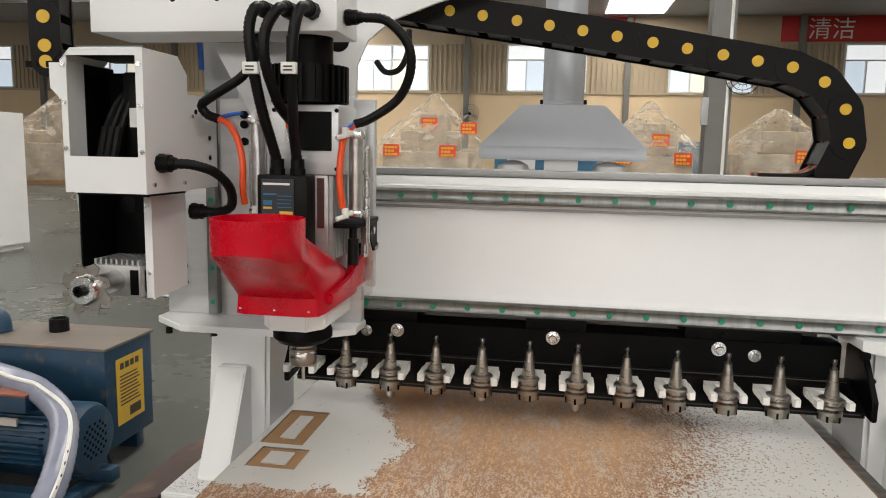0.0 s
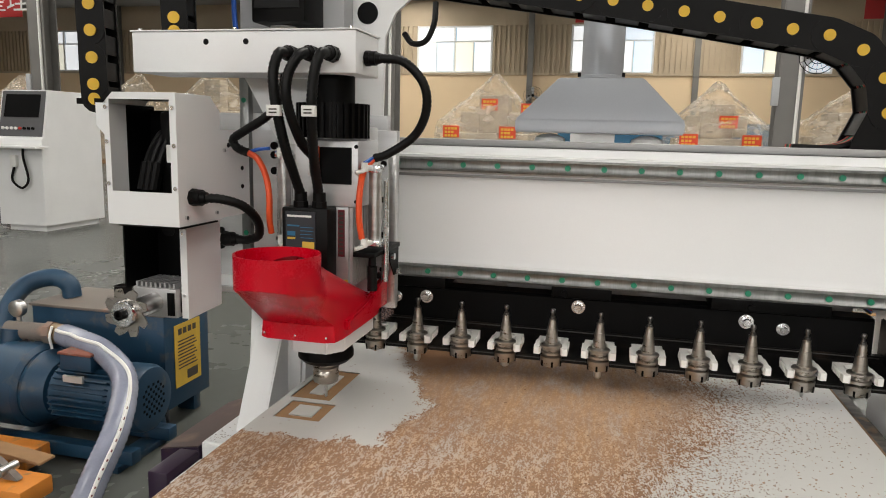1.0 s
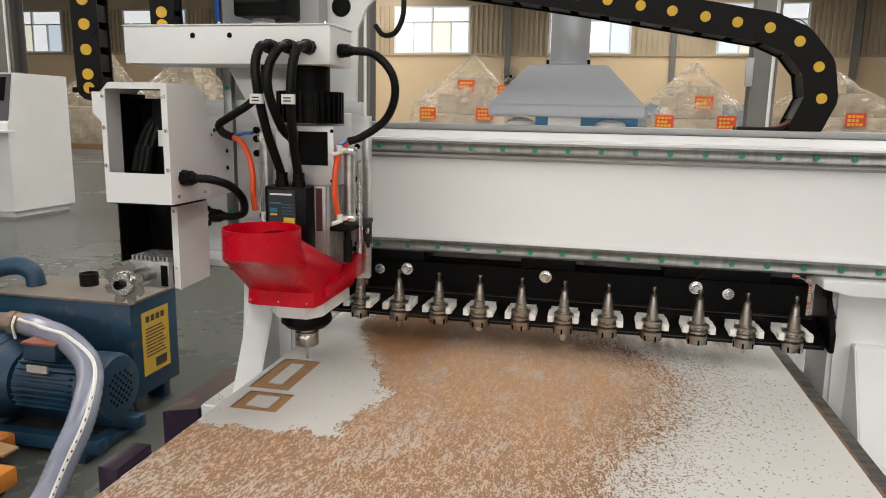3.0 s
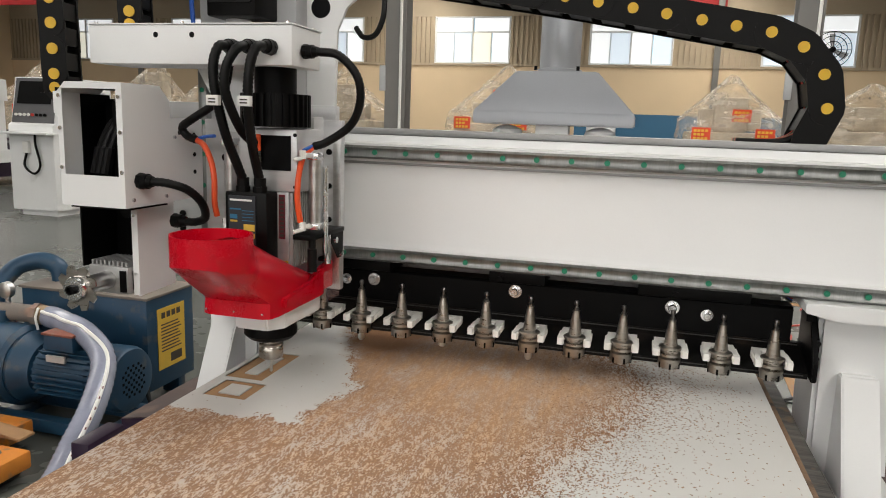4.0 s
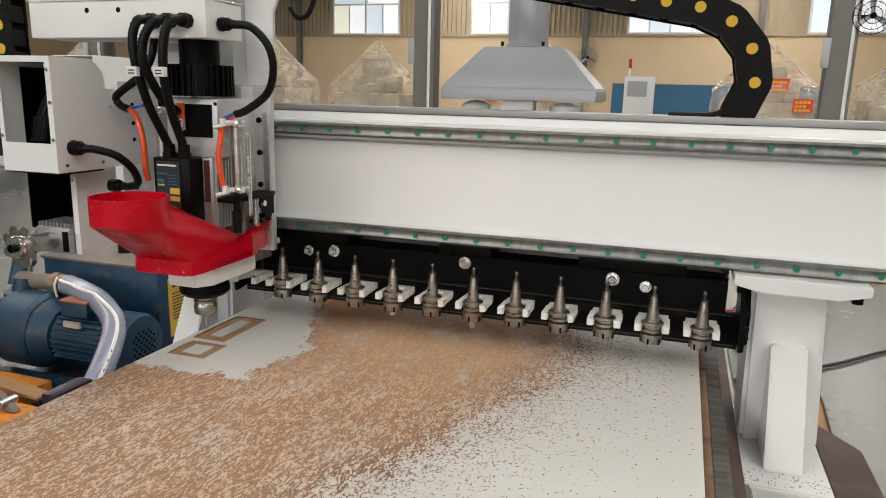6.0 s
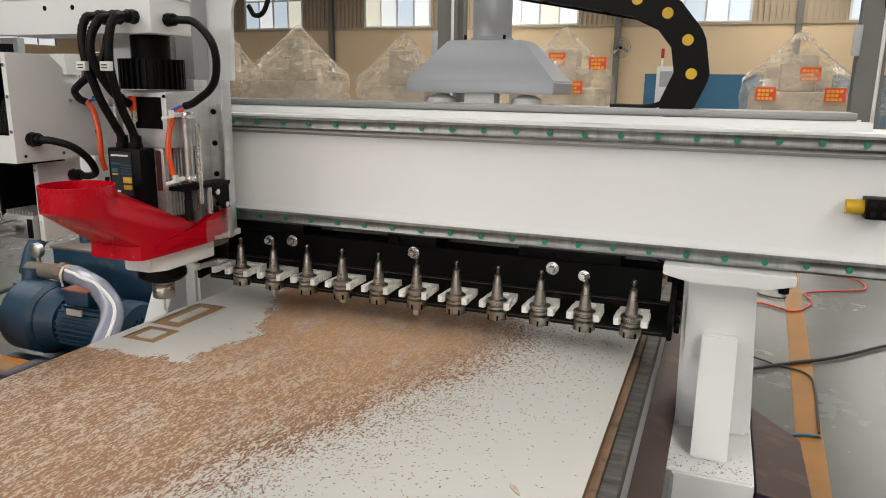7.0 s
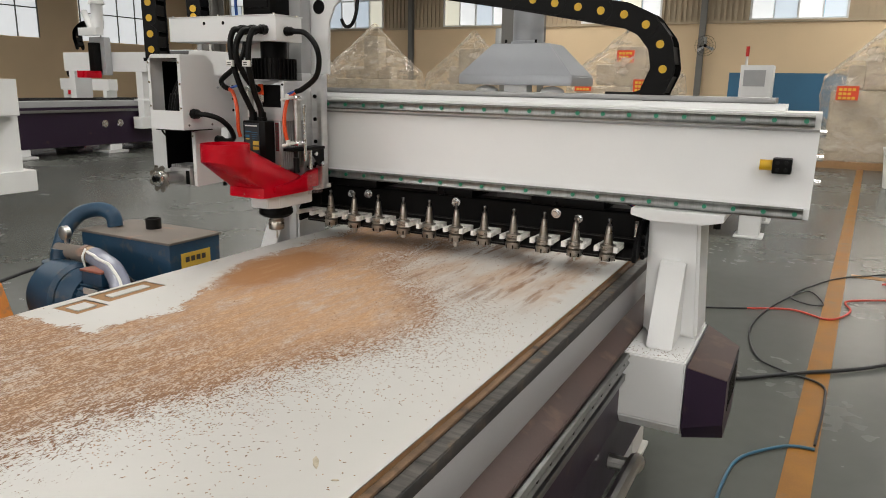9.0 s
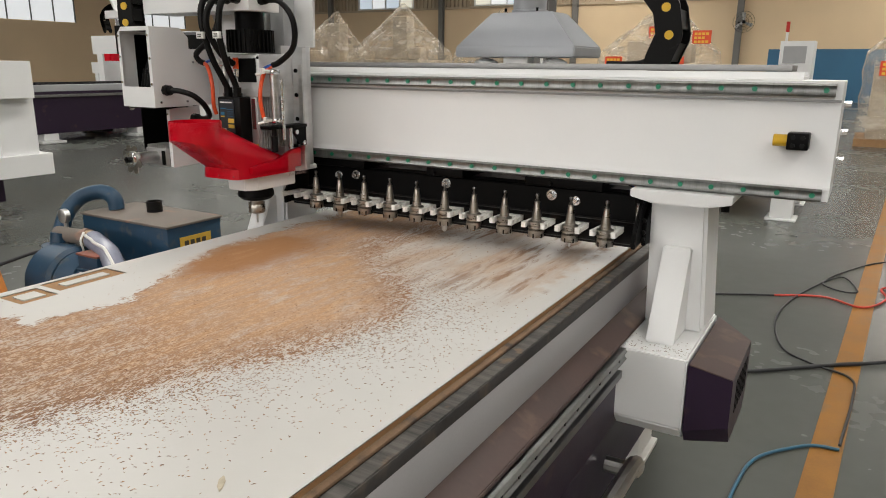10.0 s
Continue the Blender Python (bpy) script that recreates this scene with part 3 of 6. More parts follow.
def chips():
    """Loose chips and curls of wood lying on the board."""
    rnd = random.Random(4)
    vs, fs = [], []
    n = 0
    while n < 13000:
        x, y = rnd.uniform(XL + .01, XR - .01), rnd.uniform(-.85, YB - .1)
        u = max(0, min(1, (y + .95) / 1.0))
        v = max(0, min(1, (y - .02) / .53))
        left = -1.03 + .27 * u * u * (3 - 2 * u) - .42 * v * v * (3 - 2 * v) - x + .12 * noise.noise(Vector((x * 5, y * 5, 3)))
        d = .45 * math.exp(-abs(left + .02) / .075) + .030 * math.exp(-abs(left) / .17)
        if x < -1.43 - .38 * max(-.1, min(.4, y)) and y > -.43:
            d *= .02
        if rnd.random() > d + .003:
            continue
        n += 1
        a, l, w, h = rnd.gauss(.9, .9), .0014 + .0030 * rnd.random() ** 2, rnd.uniform(.0012, .0028), rnd.uniform(.0002, .0006)
        ca, sa = math.cos(a), math.sin(a)
        k = len(vs)
        for u, v, q in ((-l, 0, .0), (l, -w * .4, .0), (.2 * l, w, .0), (0, 0, h * 1.6)):
            vs.append((x + u * ca - v * sa, y + u * sa + v * ca, TOP + .0001 + q))
        fs += [(k, k + 1, k + 3), (k + 1, k + 2, k + 3), (k + 2, k, k + 3)]
    me = bpy.data.meshes.new("wood_chips")
    me.from_pydata(vs, [], fs)
    me.materials.append(CHIP)
    tagged(new("wood_chips", me), "scattered brown wood chips on the board", "wood chips", kind="stuff")


def chip_material():
    m = mat("wood_chip", (.20, .10, .045), .85, vary=.2, scale=40, bump=0)
    nt = m.node_tree
    g, r = nt.nodes.new("ShaderNodeNewGeometry"), nt.nodes.new("ShaderNodeValToRGB")
    r.color_ramp.elements[0].color, r.color_ramp.elements[1].color = (.14, .066, .030, 1), (.40, .23, .12, 1)
    nt.links.new(g.outputs["Random Per Island"], r.inputs[0])
    nt.links.new(r.outputs[0], nt.nodes["Principled BSDF"].inputs["Base Color"])
    return m


CHIP = chip_material()
chips()
for x, y, a, l in ((-0.603, -0.666, 2.2, .020), (-0.546, -0.693, .4, .007)):
    bm = slab(B(), [(-l, -.001), (-l * .3, l * .22), (l * .5, l * .26), (l, 0), (l * .3, -l * .25), (-l * .6, -l * .2)], "z", 0, .0022, .0006)
    bmesh.ops.rotate(bm, verts=bm.verts[:], cent=(0, 0, 0), matrix=Matrix.Rotation(a, 3, "Z"))
    bmesh.ops.translate(bm, verts=bm.verts[:], vec=(x, y, TOP))
    solo("wood_sliver", bm, SLIVER, "pale curled wood sliver lying on the white board", "wood sliver", group="slivers on the board")

# ================================================================ gantry
MOVERS = []          # things that travel with the gantry: (thing, slides with head x, lifts with head z)
BX0, BX1 = -2.24, .036
gantry = thing("gantry", "white welded gantry with two linear rails across the router bed", "gantry", (-1.1, .1, .44))
MOVERS.append((gantry, 0, 0))


def gantry_beam():
    bm = B()
    # cross-section: two rail ledges with a shallow recessed face between them
    prof = [(.028, 1.412), (.028, 1.366), (.034, 1.360), (.034, 1.165), (.024, 1.150), (.012, 1.146), (.012, 1.116), (.26, 1.116), (.26, 1.412)]
    slab(bm, prof, "x", BX0, BX1, 0)
    part("beam", bm, WHITE, gantry, "white painted beam with a worn lower ledge")
    for z in (1.3905, 1.1312):
        bm = slab(B(), [(.027 if z > 1.3 else .011, z - .016), (.004, z - .016), (.000, z - .011), (.004, z - .005), (.004, z + .005), (.0, z + .011), (.004, z + .016),
                        (.027 if z > 1.3 else .011, z + .016)], "x", BX0 + .03, .021)
        rail = part("linear_rail", bm, RAIL, gantry, "ground steel linear rail")
        me = None
        for k in range(28):
            x = -.08 * k * 1.0125
            if me is None:
                cap = part("bolt_cap", rod(B(), (x, .0046, z), (x, -.0006, z), .0066, n=14), GREEN_CAP, rail, "green bolt cap")
                me = cap.data
            else:
                c = new("bolt_cap", me)
                c.parent, c.location = rail, (x, 0, 0)
                c["label"] = "green bolt cap"
    part("groove", bx(B(), BX0 + .02, BX1 - .001, .0272, .03, 1.3605, 1.367), TRAY, gantry)
    # tray for the cable chain along the top
    bm = slab(B(), [(.10, 1.4125), (.26, 1.4125), (.26, 1.432), (.252, 1.432), (.252, 1.42), (.108, 1.42), (.108, 1.432), (.10, 1.432)], "x", BX0 + .05, -.06)
    part("chain_tray", bm, WHITE, gantry)
    part("tray_lip", bx(B(), BX0 + .05, -.09, .112, .25, 1.433, 1.450, .002), TRAY, gantry, "bare zinc tray lip")
    # end block and small bolts at the beam end
    for z in (1.20, 1.275, 1.35):
        bm = rod(B(), (BX1, .20, z), (BX1 + .018, .20, z), .008, n=6)
        rod(bm, (BX1, .23, z), (BX1 + .018, .23, z), .008, n=6)
        part("end_bolt", bm, CHROME, gantry)
    # limit stop on the face
    bm = bx(B(), -.072, -.022, -.022, .032, 1.244, 1.286, .003)
    stop = part("limit_stop", bm, BLACK, gantry, "black stop block")
    for dx in (-.058, -.036):
        for z in (1.255, 1.275):
            part("stop_screw", rod(B(), (dx, -.020, z), (dx, -.0235, z), .006, n=10), RUBBER, stop)
    part("buffer", rod(B(), (-.072, .005, 1.265), (-.105, .005, 1.265), .015, n=18), YELLOW, stop, "clear yellow bump stop")


gantry_beam()


def leg(xc, side):
    """Column with a gusset rib on a carriage block; side 1 is the right-hand end, -1 the left."""
    def X(d):
        return xc + side * d
    bm = slab(B(), [(X(-.135), 1.113), (X(.135), 1.113), (X(.135), 1.092), (X(.074), 1.078), (X(-.074), 1.078), (X(-.135), 1.092)], "y", -.035, .24, .002)
    part("top_plate", bm, WHITE, gantry)
    for d in (-.115, .115):
        part("plate_bolt", rod(B(), (X(d), .0, 1.092), (X(d), .0, 1.068), .012, n=6), BLACK, gantry)
    bm = slab(B(), [(X(-.090), 1.08), (X(.064), 1.08), (X(.086), .7035), (X(-.082), .7035)], "y", .03, .22, .010)
    part("column", bm, WHITE, gantry, "white boxed leg column")
    bm = slab(B(), [(.034, .950), (.010, .950), (.000, .942), (-.112, .712), (-.115, .7035), (.034, .7035)], "x", X(-.040), X(.036))
    bmesh.ops.bevel(bm, geom=[e for e in bm.edges if e.calc_length() > .02], offset=.004, segments=2, affect="EDGES")
    part("gusset", bm, WHITE, gantry, "white slanted gusset rib")
    bm = slab(B(), [(-.185, .703), (.235, .703), (.235, .50), (.20, .46), (-.15, .46), (-.185, .50)], "x", X(-.128), X(.09), .005)
    part("carriage_block", bm, WHITE, gantry, "white carriage block with sawdust on top")
    bm = B()
    outline = [(-.19, .69), (-.185, .50), (-.15, .455), (.20, .455), (.24, .50), (.245, .69)]
    lo = [bm.verts.new((X(.094), y, z)) for y, z in outline]
    hi = [bm.verts.new((X(.205), y, z)) for y, z in [(-.182, .668), (-.180, .535), (-.135, .475), (.09, .475), (.135, .535), (.14, .668)]]
    for i in range(6):
        bm.faces.new((lo[i], lo[(i + 1) % 6], hi[(i + 1) % 6], hi[i]))
    bm.faces.new(lo)
    bm.faces.new(hi)
    cover = part("motor_cover", bm, PURPLE, gantry, "dark purple faceted motor cover with dusty top")
    for k in range(7):
        y = -.10 + .03 * k
        part("vent_slot", bx(B(), X(.2035), X(.2065), y, y + .012, .545, .64), BLACK, cover)
    bm = B()
    top = [bm.verts.new(v) for v in ((X(.096), -.189, .692), (X(.2045), -.182, .6705), (X(.2045), .139, .6705), (X(.096), .243, .692))]
    low = [bm.verts.new(v.co - Vector((0, 0, .0012))) for v in top]
    bm.faces.new(top)
    bm.faces.new(low[::-1])
    for i in range(4):
        bm.faces.new((top[i], top[(i + 1) % 4], low[(i + 1) % 4], low[i]))
    part("cover_top", bm, PURPLE_DUSTY, cover, "sloping purple cover top under brown dust")
    rnd = random.Random(3)
    bm = B()
    for _ in range(150):
        x, y = X(rnd.uniform(-.12, .085)), -.175 + abs(rnd.gauss(0, .05))
        r = rnd.uniform(.0007, .0016)
        bx(bm, x - r, x + r, y - r * .6, y + r * .6, .703, .7036)
    tagged(part("dust_specks", bm, RIDGE_DUST, gantry, "brown chips on the carriage block"), "brown wood chips lying on the carriage block", kind="stuff")
    bm = bx(B(), X(-.12), X(-.098), -.197, -.186, .625, .668, .002)
    bx(bm, X(-.15), X(-.12), -.19, -.15, .628, .664, .002)
    wiper = part("wiper_bracket", bm, STEEL, gantry, "small bent steel bracket")
    for z in (.636, .657):
        part("wiper_screw", rod(B(), (X(-.109), -.196, z), (X(-.109), -.2, z), .004, n=8), BLACK, wiper)
    part("cam_lever", rod(B(), (X(-.01), .05, .46), (X(-.01), .05, .40), .012, n=10), STEEL, gantry)


leg(-.315, 1)
leg(-1.885, -1)


def tool_rack():
    bm = slab(B(), [(.058, 1.000), (.058, 1.076), (.064, 1.082), (.12, 1.082), (.12, 1.074), (.070, 1.072), (.070, 1.000)], "x", -1.70, -.455)
    part("rack_plate", bm, BLACK, gantry, "black rack back plate")
    bm = slab(B(), [(.055, 1.000), (.058, .985), (-.012, .965), (-.03, .955), (-.03, .943), (.0, .943), (.058, .95), (.075, 1.0)], "x", -1.70, -.43)
    part("rack_shelf", bm, BLACK_DUSTY, gantry, "black sloping rack shelf")
    # thin grey rods stand in for the highlights on the shelf edges
    for y, z in ((.0525, .996), (-.0325, .951)):
        part("lip_highlight", rod(B(), (-1.70, y, z), (-.44, y, z), .0014, n=8), GREY_DARK, gantry, "thin grey rod painted in as the rack edge highlight")
    bm = slab(B(), [(.09, 1.10), (.09, .96), (-.06, .945), (-.06, .99), (.02, 1.09)], "x", -.43, -.418, .002)
    part("rack_end", bm, BLACK, gantry)
    bm = slab(B(), [(.09, 1.10), (.09, .96), (-.06, .945), (-.06, .99), (.02, 1.09)], "x", -1.722, -1.71, .002)
    part("rack_end", bm, BLACK, gantry)
    bm = slab(B(), [(.00, .945), (.10, .945), (.10, 1.076), (.06, 1.076), (.00, 1.02)], "x", -.4175, -.4055, .002)
    bx(bm, -.4295, -.4055, .072, .10, .945, 1.076, .002)
    brk = part("rack_bracket", bm, BLACK, gantry, "black angled rack bracket on the leg")
    for z in (.965, .985, 1.02):
        part("bracket_bolt", rod(B(), (-.4115, .000, z), (-.4115, -.010, z), .006, n=10), RUBBER, brk)
    for x, z, r in ((-1.474, 1.055, .0135), (-1.552, 1.050, .0115), (-1.096, 1.058, .0135), (-.718, 1.055, .0135), (-.639, 1.044, .0115)):
        bm = rod(B(), (x, .058, z), (x, .0555, z), r * 1.22, n=24)
        rod(bm, (x, .0555, z), (x, .053, z), r * 1.05, n=24)
        rod(bm, (x, .053, z), (x, .042, z), r * .86, n=6)
        rod(bm, (x, .042, z), (x, .040, z), r * .72, r * .6, n=18)
        part("hex_bolt", bm, CHROME, gantry, "bright zinc hex bolt and washer")
    part("rear_tray", bx(B(), -1.70, -.455, .205, .212, 1.02, 1.1155, .002), TRAY, gantry, "dull sheet-metal tray behind the rack")
    # dark carriers between rack and beam
    for a, b in ((-1.75, -1.42), (-1.16, -1.02), (-.80, -.55)):
        part("rack_carrier", bx(B(), a, b, .03, .20, 1.0835, 1.1155, .003), BLACK, gantry)
        part("carrier_bolt", rod(B(), ((a + b) / 2 - .04, .03, 1.095), ((a + b) / 2 - .04, .02, 1.095), .007, n=6), BLACK, gantry)
    for x in (-1.36, -.93):
        part("roller_housing", turned(B(), [(.075, 0), (.078, .01), (.070, .03), (.04, .045)], Matrix.Translation((x, .235, 1.068)), 28), TRAY, gantry, "dull grey round roller housing")
    for x in (-1.35, -.90):
        part("slide_rod", rod(B(), (x, .08, 1.107), (x + .16, .25, 1.107), .007, n=10), STEEL, gantry)
    bm = bx(B(), -.57, -.49, .09, .2, 1.0985, 1.115, .002)
    part("valve_block", bm, ALU, gantry)
    for k, m_ in enumerate((CABLE_RED, CABLE_RED, BLUE_HOSE, CABLE)):
        part("wire", hose(B(), [(-.62, .10 + .01 * k, 1.112), (-.57, .06, 1.113 - .003 * k), (-.50, .06, 1.112), (-.455, .09, 1.10 - .004 * k)], .0028, n=6), m_, gantry)
    for k in range(12):
        x = -.508 - .1065 * k
        bm = B()
        for s in (-1, 1):
            slab(bm, [(x + s * .017, .000), (x + s * .034, .000), (x + s * .036, -.040), (x + s * .0355, -.052), (x + s * .0385, -.060), (x + s * .0375, -.078), (x + s * .026, -.080),
                      (x + s * .022, -.072), (x + s * .0265, -.058), (x + s * .0245, -.040), (x + s * .016, -.024)], "z", .974, .990)
            for j in range(5):
                bx(bm, x + s * .0345, x + s * .0385, -.006 - .010 * j, -.011 - .010 * j, .976, .988)
        bx(bm, x - .034, x + .034, .000, .018, .974, .990)
        f = part("tool_fork", bm, FORK, gantry, "white plastic tool fork")


tool_rack()


def tool_holder():
    t = thing("tool_holder", "tapered steel tool holder hanging in a white fork", "tool holder", (0, 0, 0), group="tool holders in the rack")
    part("pull_stud", turned(B(), [(.0062, .078), (.0062, .083), (.0036, .0845), (.0036, .0905), (.0055, .092), (.0058, .098), (.0045, .1005), (.002, .101)]), STUD, t, "dark pull stud")
    bm = turned(B(), [(.0150, .018), (.0150, .022), (.0112, .052), (.0116, .0525), (.0116, .055), (.0108, .0555), (.0080, .074), (.0086, .0745), (.0086, .0775), (.0062, .078)])
    part("taper", bm, HOLDER, t)
    part("flange", turned(B(), [(.018, -.006), (.0245, -.004), (.0245, .002), (.020, .004), (.020, .009), (.0245, .011), (.0245, .017), (.0175, .020)]), HOLDER, t)
    bm = turned(B(), [(.0195, -.032), (.0235, -.030), (.0245, -.027), (.0245, -.010), (.021, -.008), (.018, -.006)])
    nut = part("collet_nut", bm, HOLDER, t)
    for k in range(6):
        a = k * math.pi / 3
        bm = bx(B(), .0225, .0252, -.0022, .0022, -.031, -.018)
        bmesh.ops.rotate(bm, verts=bm.verts[:], cent=(0, 0, 0), matrix=Matrix.Rotation(a, 3, "Z"))
        part("spanner_slot", bm, BLACK, nut)
    part("collet", turned(B(), [(.006, -.034), (.014, -.034), (.018, -.032)]), STEEL, t)
    return t


proto = tool_holder()
for k in range(11):
    x = -.508 - .1065 * k
    m = pose(x, -.050, .974, 0, 0, 17 * k)
    o = proto if k == 0 else copy_thing(proto, m)
    o.matrix_basis = m
    bits = {1: (.004, .014), 2: None, 3: (.006, .006), 5: (.009, .020), 7: (.010, .012), 9: (.0085, .020), 0: None}.get(k, (.004, .006))
    if bits:
        bm = turned(B(), [(bits[0] * .5, -.034 - bits[1]), (bits[0], -.034 - bits[1] * .7), (bits[0], -.034)], n=14)
        me = finish(bm, "cutter")
        me.materials.append(STEEL if k % 2 else MDF)
        c = new("cutter", me)
        c.parent = o
    MOVERS.append((o, 0, 0))

# ================================================================ cross slide
slide = thing("cross_slide", "grey machined cross slide with white flange on the beam rails", "slide", (-1.83, -.04, 1.09))
MOVERS.append((slide, 1, 0))


def cross_slide():
    part("slide_plate", bx(B(), -2.08, -1.60, -.050, -.026, 1.095, 1.50, .002), ALU, slide, "machined aluminium plate")
    for x in (-2.02, -1.70):
        for z in (1.3905, 1.1312):
            part("rail_block", bx(B(), x - .04, x + .04, -.0255, -.001, z - .026, z + .026, .003), STEEL, slide)
    for x in (-1.955, -1.765):
        r = part("vertical_rail", bx(B(), x - .012, x + .012, -.072, -.050, 1.10, 1.62, .002), RAIL, slide, "bright vertical rail")
        for k in range(7):
            part("bolt_cap", rod(B(), (x, -.071, 1.13 + .08 * k), (x, -.0735, 1.13 + .08 * k), .0062, n=12), GREEN_CAP, r)
    bm = slab(B(), [(-2.085, -.01), (-1.60, -.01), (-1.60, -.10), (-1.68, -.16), (-1.99, -.16), (-2.085, -.09)], "z", 1.078, 1.094, .002)
    part("bottom_flange", bm, WHITE, slide, "white bottom flange")
    for x in (-2.04, -1.93):
        for y in (-.04, -.12):
            part("flange_bolt", rod(B(), (x, y, 1.078), (x, y, 1.062), .008, n=8), BLACK, slide)
    for x, z in ((-2.035, 1.17), (-2.035, 1.21), (-1.90, 1.17), (-1.90, 1.21), (-1.90, 1.40), (-1.90, 1.44)):
        part("cap_screw", rod(B(), (x, -.050, z), (x, -.056, z), .008, n=12), BLACK, slide)
    # white arm with a round hole that carries the cable chain
    arc = [(-1.76, 1.50), (-1.76, 1.99), (-1.30, 1.99), (-1.30, 1.87), (-1.45, 1.83), (-1.56, 1.79), (-1.615, 1.745), (-1.64, 1.69), (-1.645, 1.50)]
    part("chain_arm", slab(B(), arc, "y", .045, .057, .001), WHITE, slide, "white curved arm")
    part("arm_hole", rod(B(), (-1.685, .0448, 1.745), (-1.685, .0435, 1.745), .026, n=28), BLACK, slide)
    bm = hose(B(), [(-1.60, .07, 1.70), (-1.575, .06, 1.675), (-1.54, .05, 1.68), (-1.52, .05, 1.72), (-1.52, .06, 1.77)], .007, n=8)
    part("loose_cable", bm, RUBBER, slide)
    part("lead_column", rod(B(), (-1.855, -.06, 1.50), (-1.855, -.06, 2.15), .03, n=18), WHITE, slide)
    bm = bx(B(), -1.99, -1.72, -.022, .04, 1.50, 2.15, .004)
    part("upright", bm, GREY_PAINT, slide)
    bm = bx(B(), -1.90, -1.77, -.13, -.02, 1.70, 2.10, .006)
    for k in range(4):
        bx(bm, -1.89, -1.78, -.134, -.13, 1.73 + .08 * k, 1.765 + .08 * k)
    part("servo_motor", bm, PLASTIC, slide, "black servo motor")
    part("wire", hose(B(), [(-1.955, -.10, 1.66), (-1.96, -.10, 1.8), (-1.95, -.09, 2.1)], .006, n=8), BLUE_HOSE, slide)


cross_slide()

# ================================================================ spindle head
head = thing("spindle_head", "spindle head with red dust hood, side saw and cable hoses", "spindle head", (-1.669, -.25, .94))
MOVERS.append((head, 1, 1))


def gland(a, d, r=.016, parent=None):
    """Ribbed cable gland at a, pointing along d."""
    a, d = Vector(a), Vector(d).normalized()
    bm = rod(B(), a, a + d * .010, r * 1.08, n=8)
    rod(bm, a + d * .010, a + d * .022, r, n=14)
    rod(bm, a + d * .022, a + d * .032, r * .86, r * .7, n=14)
    return part("cable_gland", bm, PLASTIC, parent or head)


